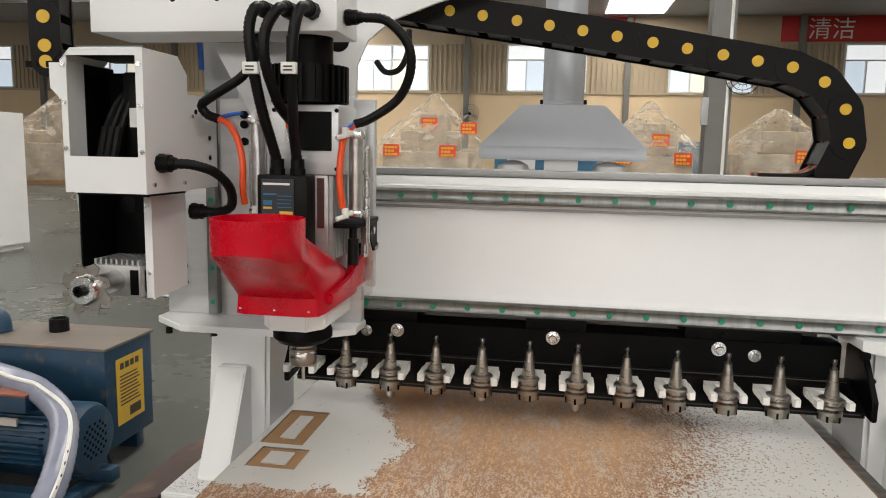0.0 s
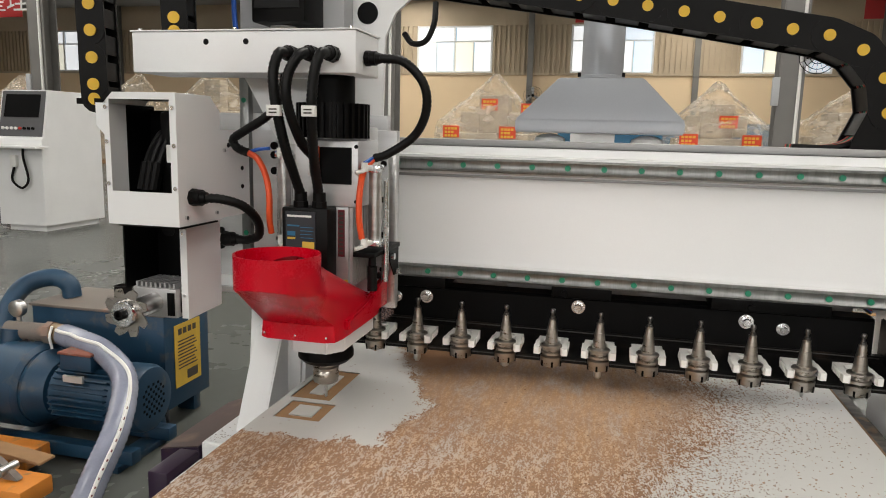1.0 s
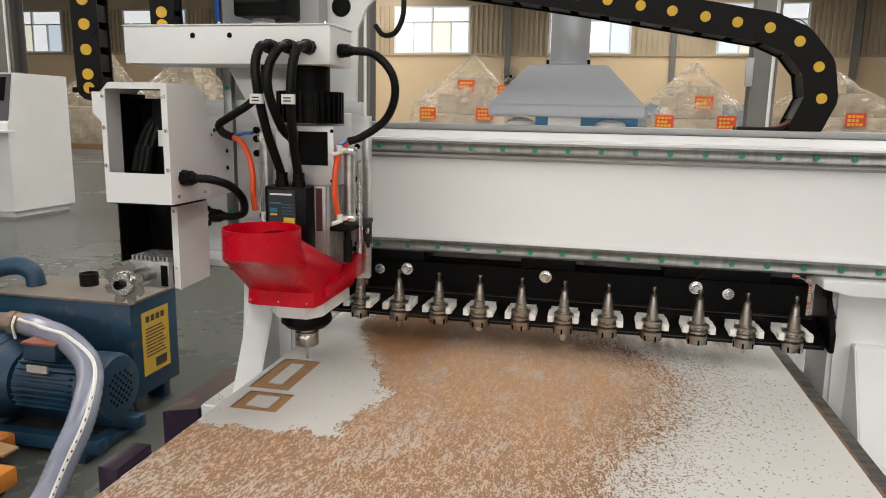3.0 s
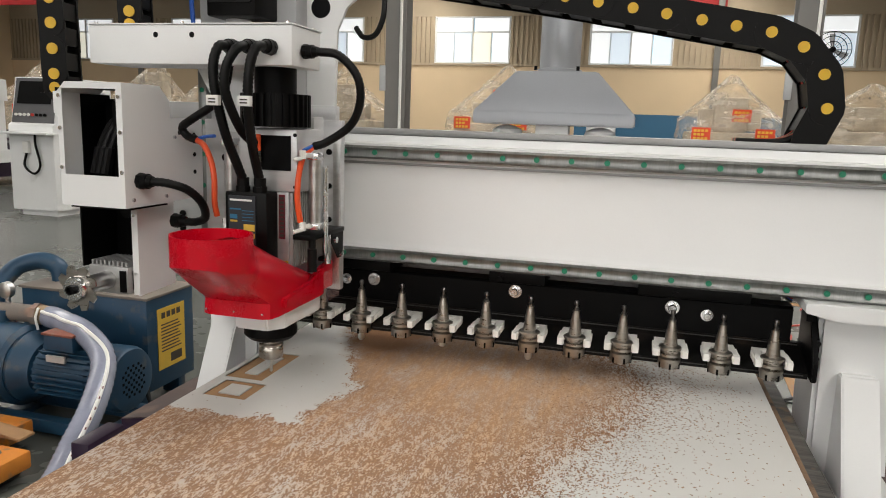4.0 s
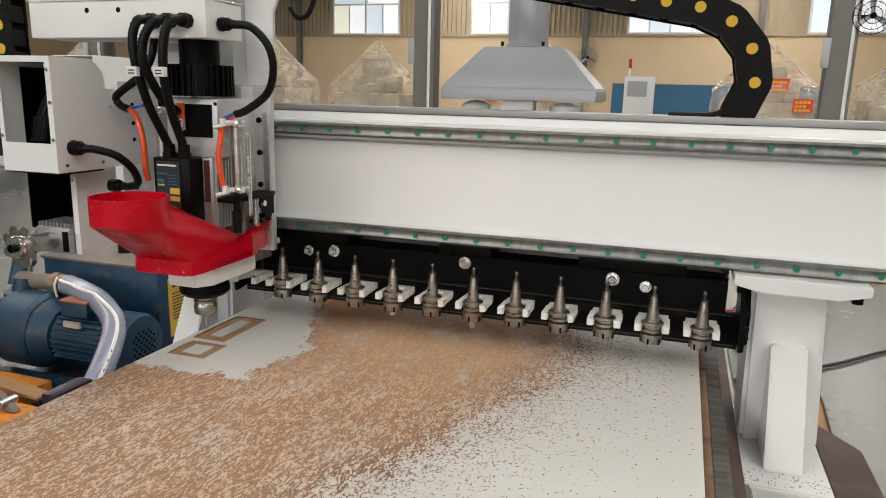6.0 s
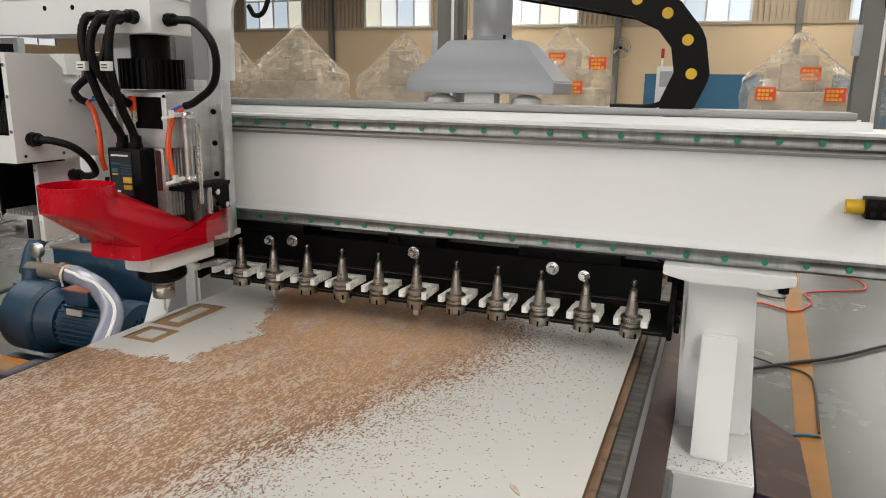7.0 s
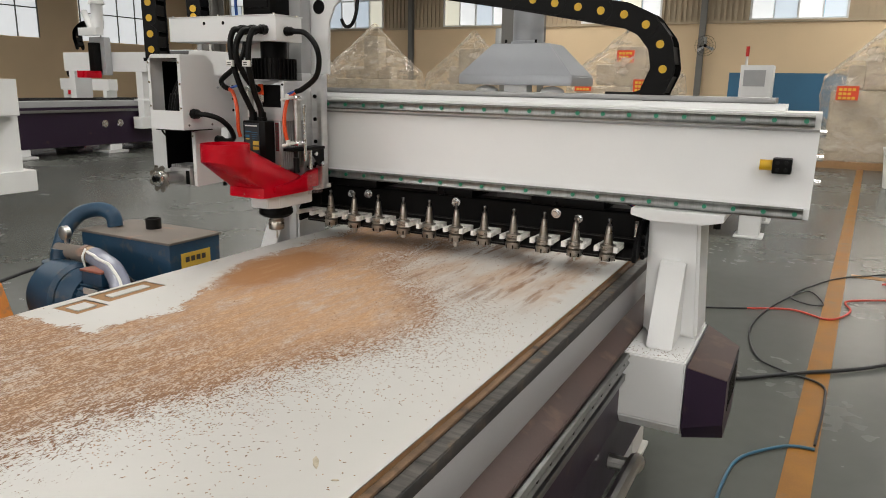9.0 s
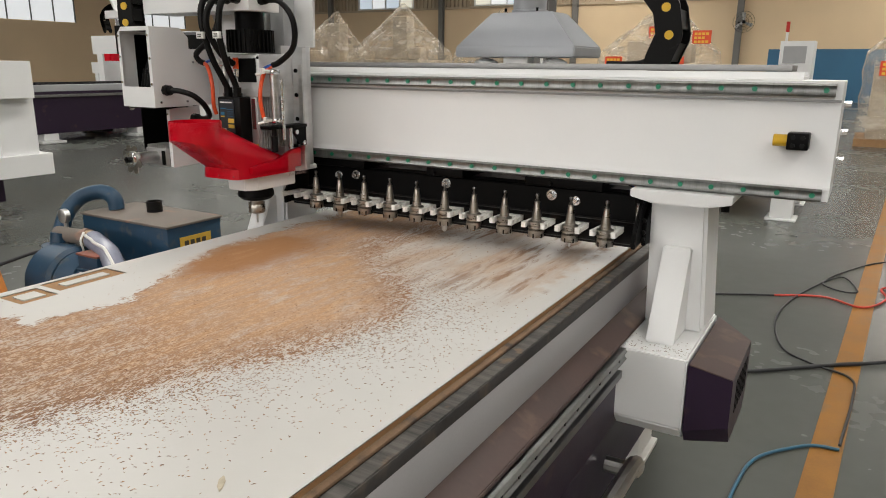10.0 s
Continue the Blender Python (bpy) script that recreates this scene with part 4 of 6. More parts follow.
def spindle():
    part("mount_plate", bx(B(), -1.80, -1.555, -.118, -.098, 1.090, 1.494, .0015), ALU, head, "milled aluminium plate with slots")
    part("plate_edge", bx(B(), -1.574, -1.556, -.122, -.1182, 1.105, 1.44, .001), STEEL, head)
    for z in (1.18, 1.26, 1.34, 1.42):
        part("plate_screw", rod(B(), (-1.585, -.118, z), (-1.585, -.123, z), .007, n=12), BLACK, head)
    part("carrier", bx(B(), -1.745, -1.60, -.17, -.118, 1.12, 1.50, .003), ALU, head)
    part("side_plate", slab(B(), [(-1.87, 1.15), (-1.74, 1.15), (-1.74, 1.60), (-1.80, 1.60), (-1.80, 1.49), (-1.87, 1.487)], "y", -.19, -.172, .001), ALU, head)
    part("white_bracket", slab(B(), [(-1.88, 1.60), (-1.72, 1.60), (-1.72, 1.46), (-1.80, 1.46)], "y", -.200, -.192, .001), WHITE, head, "white triangular bracket")
    for z in (1.435, 1.455, 1.40, 1.22):
        part("cap_screw", rod(B(), (-1.815, -.19, z), (-1.815, -.196, z), .0085, n=12), BLACK, head)
    # body with machined fins on its right-hand side
    body = part("spindle_body", bx(B(), -1.718, -1.602, -.290, -.170, 1.17, 1.338, .003), FIN, head, "grey finned spindle body")
    for k in range(10):
        y = -.284 + .0108 * k
        part("fin", bx(B(), -1.6025, -1.595, y, y + .0045, 1.172, 1.336), FIN, body)
    part("body_top", bx(B(), -1.718, -1.580, -.294, -.170, 1.338, 1.472, .004), ALU, head, "grey upper spindle housing")
    for x in (-1.712, -1.588):
        for z in (1.35, 1.46):
            part("cap_screw", rod(B(), (x + .004, -.294, z), (x + .004, -.297, z), .004, n=10), BLACK, head)
    w = part("valve_recess", bx(B(), -1.672, -1.594, -.2975, -.2942, 1.384, 1.458), BLACK, head, "black valve opening")
    for x in (-1.676, -1.664):
        part("valve_tube", rod(B(), (x, -.306, 1.425), (x, -.306, 1.46), .005, n=10), ORANGE_HOSE, w, "orange fitting tube")
        part("fitting", rod(B(), (x, -.306, 1.40), (x, -.306, 1.424), .006, n=8), CHROME, w)
    fan = part("fan_cover", rod(B(), (-1.650, -.255, 1.476), (-1.650, -.255, 1.545), .066, n=40), PLASTIC, head, "black ribbed fan cover")
    for k in range(30):
        a = 2 * math.pi * k / 30
        f = bx(B(), .064, .075, -.0028, .0028, 1.476, 1.545)
        bmesh.ops.rotate(f, verts=f.verts[:], cent=(0, 0, 0), matrix=Matrix.Rotation(a, 3, "Z"))
        bmesh.ops.translate(f, verts=f.verts[:], vec=(-1.650, -.255, 0))
        part("fin", f, PLASTIC, fan)
    bm = rod(B(), (-1.650, -.255, 1.545), (-1.650, -.255, 1.60), .045, n=24)
    part("fan_neck", bm, BLACK, head)
    # connection box with its data plate
    c = part("connection_box", bx(B(), -1.726, -1.627, -.340, -.2905, 1.185, 1.338, .004), PLASTIC, head, "black connection box with data plate")
    part("data_plate", bx(B(), -1.716, -1.652, -.3425, -.3402, 1.225, 1.330), LABEL_GREY, c, "dark printed data plate")
    part("plate_title", bx(B(), -1.712, -1.660, -.3438, -.3427, 1.319, 1.323), LABEL_WHITE, c)
    for k, (x, z, wd, h, mt) in enumerate([(-1.712, 1.300, .026, .003, LABEL_BLUE), (-1.712, 1.281, .017, .009, LABEL_BLUE), (-1.712, 1.274, .017, .004, LABEL_YELLOW),
                                           (-1.680, 1.256, .026, .014, LABEL_YELLOW), (-1.680, 1.240, .026, .011, LABEL_YELLOW), (-1.684, 1.298, .028, .0012, LABEL_BLUE),
                                           (-1.684, 1.291, .028, .0012, LABEL_BLUE), (-1.684, 1.284, .026, .0012, LABEL_BLUE), (-1.684, 1.277, .028, .0012, LABEL_BLUE),
                                           (-1.700, 1.233, .010, .005, LABEL_WHITE)]):
        part("print_mark", bx(B(), x, x + wd, -.3436, -.3427, z, z + h), mt, c)
    s = part("red_strip", bx(B(), -1.624, -1.610, -.2925, -.2902, 1.235, 1.332), LABEL_CRIMSON, head, "narrow dark red name strip")
    for k in range(10):
        part("print_mark", bx(B(), -1.6215, -1.6125, -.2934, -.2926, 1.240 + .009 * k, 1.246 + .009 * k), LABEL_DARK, s)
    part("warning_label", bx(B(), -1.621, -1.6035, -.2920, -.2902, 1.171, 1.187), YELLOW, head, "small yellow warning label")
    part("print_mark", bx(B(), -1.616, -1.6085, -.2928, -.2921, 1.173, 1.185), LABEL_DARK, head)
    # nose, collar, chuck, cutter
    bm = slab(B(), [(-1.732, -.30), (-1.706, -.335), (-1.632, -.335), (-1.606, -.300), (-1.606, -.12), (-1.732, -.12)], "z", 1.036, 1.085, .003)
    part("nose_plate", bm, WHITE, head, "white nose plate")
    ax = Matrix.Translation((-1.669, -.25, 0))
    part("collar", turned(B(), [(.040, .994), (.050, .998), (.060, 1.008), (.060, 1.020), (.055, 1.0358)], ax, 32), BLACK, head, "black dished seal collar")
    part("holder_flange", turned(B(), [(.022, .978), (.028, .979), (.028, .983), (.023, .985), (.023, .989), (.028, .991), (.028, .995), (.024, .999)], ax, 28), HOLDER, head)
    bm = turned(B(), [(.022, .947), (.027, .950), (.028, .954), (.028, .973), (.025, .978)], ax, 28)
    part("collet_nut", bm, HOLDER, head)
    part("cutter", turned(B(), [(.0015, .912), (.0035, .914), (.0035, .947)], ax, 12), STEEL, head)


spindle()


def dust_hood():
    """Red moulded hood: round spout in front, running down and back into a rectangular skirt round the chuck."""
    n = 40
    bm = B()

    def ring(c, rx, ry, z, sq):
        out = []
        for i in range(n):
            a = 2 * math.pi * i / n
            u, v = math.cos(a), math.sin(a)
            k = (abs(u) ** sq + abs(v) ** sq) ** (-1 / sq)
            out.append((c[0] + rx * u * k, c[1] + ry * v * k, z(c[1] + ry * v * k) if callable(z) else z))
        return out

    top = ring((-1.656, -.498), .0775, .0775, 1.272, 2)
    waist = ring((-1.656, -.498), .0775, .0775, lambda y: 1.206 + .50 * max(0, y + .498) + 2.0 * (y + .498) ** 2, 2)
    skirt = ring((-1.664, -.270), .081, .138, 1.118, 10)

    def between(f):
        return [tuple(p + (q - p) * f for p, q in zip(a, b)) for a, b in zip(waist, skirt)]
    secs = [top, [tuple((p + q) / 2 for p, q in zip(a, b)) for a, b in zip(top, waist)], waist, between(.12), between(.35), between(.6), between(.85), skirt, ring((-1.664, -.270), .083, .140, 1.085, 10)]
    rows = [[bm.verts.new(p) for p in s] for s in secs]
    for a, b in zip(rows, rows[1:]):
        for i in range(n):
            bm.faces.new((a[i], a[(i + 1) % n], b[(i + 1) % n], b[i]))
    bmesh.ops.recalc_face_normals(bm, faces=bm.faces[:])
    bmesh.ops.solidify(bm, geom=bm.faces[:], thickness=.003)
    h = part("dust_hood", bm, RED, head, "glossy red plastic dust hood with a round spout", 50)
    for x in (-1.73, -1.665, -1.60):
        part("skirt_pin", rod(B(), (x, -.409, 1.096), (x, -.4115, 1.096), .0022, n=8), CHROME, h)
    bm = slab(B(), [(-.36, 1.100), (-.122, 1.100), (-.122, 1.166), (-.170, 1.160), (-.24, 1.134), (-.36, 1.120)], "x", -1.586, -1.572, .003)
    part("hood_arm", bm, RED, h, "red hood arm")
    part("clear_guard", bx(B(), -1.5585, -1.556, -.205, -.1225, 1.078, 1.150), ACRYLIC, head, "clear acrylic guard plate tinted by the hood")
    part("hood_clamp", bx(B(), -1.592, -1.572, -.165, -.135, 1.1665, 1.176, .002), BLACK, head)


dust_hood()


def air_cylinder(x, y, z0, z1, side):
    c = part("air_cylinder", rod(B(), (x, y, z0), (x, y, z1), .0135, n=20), STEEL, head, "bright pneumatic cylinder")
    for z in (z0, z1):
        part("cylinder_cap", bx(B(), x - .015, x + .015, y - 0.016, y + 0.016, z - .007, z + .009, .003), CHROME, c)
        bm = rod(B(), (x - .004 * side, y - 0.016, z + .003), (x - .010 * side, y - 0.038, z + .003), .006, n=10)
        rod(bm, (x - .010 * side, y - 0.038, z - .004), (x - .010 * side, y - 0.038, z + .014), .007, n=10)
        rod(bm, (x - .010 * side, y - 0.043, z - .002), (x - .022 * side, y - 0.057, z - .006), .0045, n=8)
        part("push_fitting", bm, LABEL_WHITE, c, "white push-in air fitting")
    part("guide_rod", rod(B(), (x + .019 * side, y + 0.015, z0 - .06), (x + .019 * side, y + 0.015, z1 - .02), .006, n=12), CHROME, c)
    part("clear_tube", rod(B(), (x - .014 * side, y + 0.015, z0), (x - .014 * side, y + 0.015, z1), .004, n=8), ALU, c)
    return c


air_cylinder(-1.557, -.256, 1.262, 1.415, 1)
air_cylinder(-1.750, -.276, 1.262, 1.440, -1)
bm = bx(B(), -1.592, -1.545, -.292, -.118, 1.236, 1.246, .001)
slab(bm, [(-.185, 1.2365), (-.122, 1.2365), (-.122, 1.175), (-.150, 1.175), (-.185, 1.215)], "x", -1.550, -1.547)
part("cylinder_bracket", bm, BLACK, head, "black folded bracket")
for y, z in ((-.175, 1.222), (-.140, 1.185)):
    part("bracket_screw", rod(B(), (-1.545, y, z), (-1.539, y, z), .0075, n=10), CHROME, head)
bm = rod(B(), (-1.560, -.262, 1.236), (-1.560, -.262, 1.215), .008, n=10)
rod(bm, (-1.560, -.262, 1.213), (-1.560, -.262, 1.162), .0105, n=14)
part("damper", bm, RUBBER, head, "black damper")
part("plunger", rod(B(), (-1.556, -.19, 1.236), (-1.556, -.19, 1.168), .008, n=12), CHROME, head)


def saw_unit():
    x0, x1, yf, yb, z0, z1 = -2.032, -1.876, -.462, -.312, 1.302, 1.553
    wx0, wx1, wz0, wz1 = -2.020, -1.890, 1.366, 1.540
    t = .003
    xs, zs = (x0, wx0, wx1, x1), (z0, wz0, wz1, z1 - .004)
    bm = B()
    ring = [bm.verts.new((x, y, z)) for y in (yf, yf + t) for x, z in ((x0, z0), (x1, z0), (x1, z1 - .004), (x0 + .02, z1 - .004), (x0, z1 - .02), (wx0, wz0), (wx1, wz0), (wx1, wz1), (wx0, wz1))]
    for o in (0, 9):
        for q in ((0, 1, 6, 5), (1, 2, 7, 6), (2, 3, 8, 7), (3, 4, 8), (4, 0, 5, 8)):
            bm.faces.new([ring[o + i] for i in q])
    for q in ((0, 1), (1, 2), (2, 3), (3, 4), (4, 0), (5, 6), (6, 7), (7, 8), (8, 5)):
        bm.faces.new((ring[q[0]], ring[q[1]], ring[q[1] + 9], ring[q[0] + 9]))
    box = part("saw_housing", bm, WHITE, head, "white sheet-metal housing with an open window")
    part("side_panel", bx(B(), x0, x0 + t, yf + t, yb, z0, z1 - .020), WHITE, box)
    part("side_panel", slab(B(), [(yf + t, z0), (yb, z0), (yb, z1 - .030), (yb - .03, z1 - .004), (yf + t, z1 - .004)], "x", x1 - t, x1), WHITE, box)
    part("lid", slab(B(), [(x0 - .001, z1 - .021), (x0 + .02, z1), (x1, z1), (x1, z1 - .004), (x0 + .021, z1 - .004), (x0 + .002, z1 - .022)], "y", yf, yb - .03, .0005), WHITE, box)
    part("back_panel", bx(B(), x0 + t, x1 - t, yb - t, yb, z0, z1 - .03), WHITE, box)
    # black sheets just inside the white panels put the housing's shade into colour
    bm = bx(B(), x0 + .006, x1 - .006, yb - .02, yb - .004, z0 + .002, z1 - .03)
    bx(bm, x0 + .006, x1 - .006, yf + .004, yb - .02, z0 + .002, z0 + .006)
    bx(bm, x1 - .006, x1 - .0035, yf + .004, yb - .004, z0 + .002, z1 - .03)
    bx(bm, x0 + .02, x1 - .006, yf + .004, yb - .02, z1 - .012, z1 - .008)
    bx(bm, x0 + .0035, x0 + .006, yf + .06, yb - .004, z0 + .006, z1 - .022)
    part("shade_liner", bm, BLACK, box, "black liner sheets for the shade inside the housing")
    part("inner_motor", bx(B(), -1.965, -1.905, yb - .075, yb - .021, 1.34, 1.52, .006), PLASTIC, box)
    part("motor_tag", bx(B(), -1.950, -1.936, yb - .0765, yb - .0752, 1.42, 1.455), LABEL_WHITE, box)
    for k in range(3):
        part("inner_cable", hose(B(), [(-1.995 + .012 * k, -.40, 1.37), (-1.99 + .014 * k, -.39, 1.43), (-1.965 + .01 * k, -.37, 1.48), (-1.95, -.34, 1.44 - .02 * k)], .007, n=8),
             RUBBER, box)
        part("inner_plug", rod(B(), (-1.998 + .013 * k, -.402, 1.365), (-1.99 + .013 * k, -.395, 1.42), .011, n=10), PLASTIC, box)
    for x, z in ((x0 + .006, 1.525), (x0 + .006, 1.46), (x0 + .006, 1.38), (x1 - .007, 1.525), (x1 - .005, 1.455), (x1 - .005, 1.375)):
        part("housing_screw", rod(B(), (x, yf, z), (x, yf - .003, z), .0042, n=8), CHROME, box)
    bm = slab(B(), [(yb, z0 + .002), (-.192, z0 + .002), (-.192, 1.487), (yb, 1.487)], "x", x1 - .018, x1 - .001, .001)
    part("housing_bracket", bm, WHITE, head, "pale grey bracket plate with screw holes")
    for y, z in ((-.225, 1.45), (-.225, 1.405), (-.225, 1.365), (-.28, 1.455)):
        part("screw_hole", rod(B(), (x1 - .001, y, z), (x1 + .0006, y, z), .005, n=10), BLACK, head)
    for y, z in ((-.44, 1.318), (-.335, 1.318), (-.30, 1.445)):
        part("side_screw", rod(B(), (x1, y, z), (x1 + .004, y, z), .004, n=8), CHROME, head)
    part("side_tab", slab(B(), [(-2.10, 1.535), (-2.032, 1.535), (-2.032, 1.45), (-2.06, 1.45), (-2.10, 1.49)], "y", -.40, -.397), WHITE, head)
    # lower guard: black open box and white side plate
    bm = bx(B(), -2.078, -2.074, -.365, -.245, 1.150, 1.300)
    bx(bm, -2.074, -1.928, -.255, -.245, 1.120, 1.300)
    bx(bm, -2.010, -1.872, -.462, -.335, 1.2985, 1.3015)
    part("guard_box", bm, BLACK, head, "black open guard box")
    part("guard_hole", rod(B(), (-2.045, -.2552, 1.265), (-2.045, -.2565, 1.265), .017, n=20), RUBBER, head)
    bm = slab(B(), [(-.372, 1.292), (-.245, 1.300), (-.245, 1.100), (-.372, 1.095)], "x", -1.925, -1.9225)
    bx(bm, -1.938, -1.925, -.372, -.3695, 1.097, 1.290)
    part("guard_plate", bm, WHITE, head, "white guard side plate")
    for z in (1.145, 1.275):
        part("side_screw", rod(B(), (-1.931, -.372, z), (-1.931, -.3745, z), .0035, n=8), CHROME, head)
    # saw motor gearbox, arbor and toothed blade
    gear = part("gearbox", bx(B(), -2.045, -1.942, -.385, -.262, 1.098, 1.160, .004), FIN, head, "cast aluminium saw gearbox with fins")
    for k in range(9):
        part("fin", bx(B(), -2.040 + .011 * k, -2.0355 + .011 * k, -.380, -.30, 1.158, 1.170), FIN, gear)
    part("gearbox_plate", bx(B(), -1.943, -1.9395, -.37, -.31, 1.108, 1.150), BLACK, head)
    part("gearbox_front", bx(B(), -1.962, -1.946, -.3875, -.3852, 1.104, 1.152), BLACK, head)
    part("arbor", rod(B(), (-1.994, -.385, 1.130), (-1.984, -.484, 1.132), .020, n=24), STEEL, head)
    n = 8
    pts = []
    for k in range(n):
        a = 2 * math.pi * k / n
        for da, r in ((0, .036), (.10, .036), (.16, .048), (.42, .050), (.60, .044)):
            pts.append((-1.984 + r * math.cos(a + da), 1.132 + r * math.sin(a + da)))
    part("saw_blade", slab(B(), pts, "y", -.487, -.484), HOLDER, head, "small toothed saw blade")
    m = Matrix.Translation((-1.984, -.487, 1.132)) @ Matrix.Rotation(math.pi / 2, 4, "X")
    part("blade_flange", turned(B(), [(.027, 0), (.0275, .006), (.024, .012), (.012, .0125)], m, 28), CHROME, head, "turned clamping flange")
    part("arbor_nut", turned(B(), [(.0105, .0125), (.0105, .022), (.006, .0225), (.006, .016)], m, 8), BLACK, head)


saw_unit()


def top_box():
    bm = bx(B(), -2.060, -1.572, -.332, -.200, 1.600, 1.680, .002)
    bx(bm, -2.063, -1.569, -.335, -.197, 1.6805, 1.6835, .001)
    b = part("junction_box", bm, WHITE, head, "long white sheet-metal junction box")
    for x in (-1.89, -1.802):
        part("blind_hole", rod(B(), (x, -.332, 1.660), (x, -.3326, 1.660), .006, n=14), BLACK, b)
    for x in (-2.045, -1.83, -1.585):
        for y in (-.325, -.21):
            part("lid_screw", rod(B(), (x, y, 1.6835), (x, y, 1.688), .004, n=8), CHROME, b)
    for x in (-1.703, -1.660, -1.618):
        gland((x, -.332, 1.635), (0, -1, 0), .015)
    gland((-1.569, -.285, 1.632), (1, 0, 0), .014)
    # hoses from the box to the spindle
    paths = [
        [(-1.703, -.364, 1.635), (-1.706, -.385, 1.630), (-1.712, -.395, 1.595), (-1.708, -.395, 1.54), (-1.700, -.375, 1.46), (-1.694, -.345, 1.40), (-1.691, -.326, 1.365)],
        [(-1.660, -.364, 1.635), (-1.664, -.388, 1.626), (-1.680, -.40, 1.59), (-1.682, -.40, 1.54), (-1.674, -.36, 1.47), (-1.668, -.316, 1.44)],
        [(-1.618, -.364, 1.635), (-1.621, -.388, 1.628), (-1.628, -.40, 1.59), (-1.633, -.40, 1.52), (-1.642, -.370, 1.44), (-1.650, -.338, 1.39), (-1.651, -.326, 1.365)]]
    for p in paths:
        part("cable_hose", hose(B(), p, .0105, n=10, steps=6, ribs=.0012), RUBBER, head, "black corrugated cable hose", 60)
    for x, y in ((-1.691, -.324), (-1.651, -.324)):
        bm = rod(B(), (x, y, 1.338), (x, y, 1.350), .0155, n=8)
        rod(bm, (x, y, 1.350), (x, y, 1.368), .013, n=14)
        part("cable_gland", bm, PLASTIC, head)
    for x in (-1.704, -1.634):
        t = part("cable_tag", bx(B(), x - .0135, x + .0135, -.4145, -.403, 1.515, 1.535, .001), LABEL_WHITE, head, "white printed cable tag")
        for k in range(2):
            part("print_mark", bx(B(), x - .008, x + .008, -.4152, -.4147, 1.520 + .006 * k, 1.5228 + .006 * k), LABEL_DARK, t)
    part("cable_hose", hose(B(), [(-1.537, -.285, 1.632), (-1.49, -.285, 1.625), (-1.452, -.28, 1.585), (-1.448, -.27, 1.535), (-1.475, -.255, 1.485), (-1.53, -.255, 1.447), (-1.560, -.255, 1.437)],
                            .0095, n=10, steps=6, ribs=.0011), RUBBER, head, "black corrugated hose loop", 60)
    part("cable_hose", hose(B(), [(-1.735, -.30, 1.60), (-1.738, -.31, 1.56), (-1.76, -.32, 1.52), (-1.82, -.315, 1.485), (-1.850, -.305, 1.468), (-1.843, -.30, 1.450), (-1.818, -.300, 1.441)],
                            .0095, n=10, steps=6, ribs=.0011), RUBBER, head, "black corrugated hose loop", 60)
    part("air_hose", hose(B(), [(-1.560, -.255, 1.437), (-1.572, -.280, 1.415), (-1.576, -.296, 1.37), (-1.576, -.300, 1.32), (-1.572, -.294, 1.275)], .0065, n=10), ORANGE_HOSE, head, "orange air hose")
    part("air_hose", hose(B(), [(-1.818, -.300, 1.441), (-1.792, -.312, 1.430), (-1.770, -.322, 1.40), (-1.760, -.326, 1.36), (-1.760, -.326, 1.31), (-1.760, -.318, 1.280)], .0065, n=10), ORANGE_HOSE, head, "orange air hose")
    for s in ((-1.560, -.252, 1.439), (-1.818, -.297, 1.444)):
        e = (-1.570, -.285, 1.428) if s[0] > -1.7 else (-1.764, -.315, 1.452)
        part("air_hose", hose(B(), [s, tuple((a + b) / 2 + .002 for a, b in zip(s, e)), e], .004, n=8), BLUE_HOSE, head, "blue air hose")
    gland((-1.876, -.418, 1.356), (1, 0, 0), .016)
    gland((-1.8695, -.318, 1.262), (1, 0, 0), .015)
    part("cable_hose", hose(B(), [(-1.845, -.418, 1.356), (-1.815, -.41, 1.354), (-1.785, -.385, 1.340), (-1.772, -.355, 1.310), (-1.785, -.325, 1.275), (-1.815, -.318, 1.262), (-1.840, -.318, 1.262)],
                            .0095, n=10, steps=6, ribs=.0011), RUBBER, head, "black corrugated hose loop", 60)


top_box()


def chain_link(bm, a, b, w, side, half):
    """One link from a to b: two side plates and a cross bar; w is the plate height, side the way across."""
    a, b, s = Vector(a), Vector(b), Vector(side).normalized()
    d = (b - a).normalized()
    u = s.cross(d).normalized()
    for q in (-half, half):
        o = s * q
        ring = []
        for c, base in ((a, math.pi / 2), (b, -math.pi / 2)):
            for k in range(7):
                t = base + math.pi * k / 6
                ring.append(c + o + (d * math.cos(t) + u * math.sin(t)) * w / 2)
        f = [bm.verts.new(p) for p in ring]
        g = [bm.verts.new(p - s * math.copysign(.006, q)) for p in ring]
        bm.faces.new(f)
        bm.faces.new(g[::-1])
        for i in range(14):
            bm.faces.new((f[i], f[(i + 1) % 14], g[(i + 1) % 14], g[i]))
    m = (a + b) / 2
    for e in (-1, 1):
        c = m + u * e * w * .40
        v = []
        for x in (-.35, .35):
            for y in (-half + .006, half - .006):
                for z in (-.003, .003):
                    v.append(bm.verts.new(c + d * (b - a).length * x + s * y + u * z))
        for q in ((0, 1, 3, 2), (4, 6, 7, 5), (0, 4, 5, 1), (2, 3, 7, 6), (0, 2, 6, 4), (1, 5, 7, 3)):
            bm.faces.new([v[i] for i in q])
    return bm


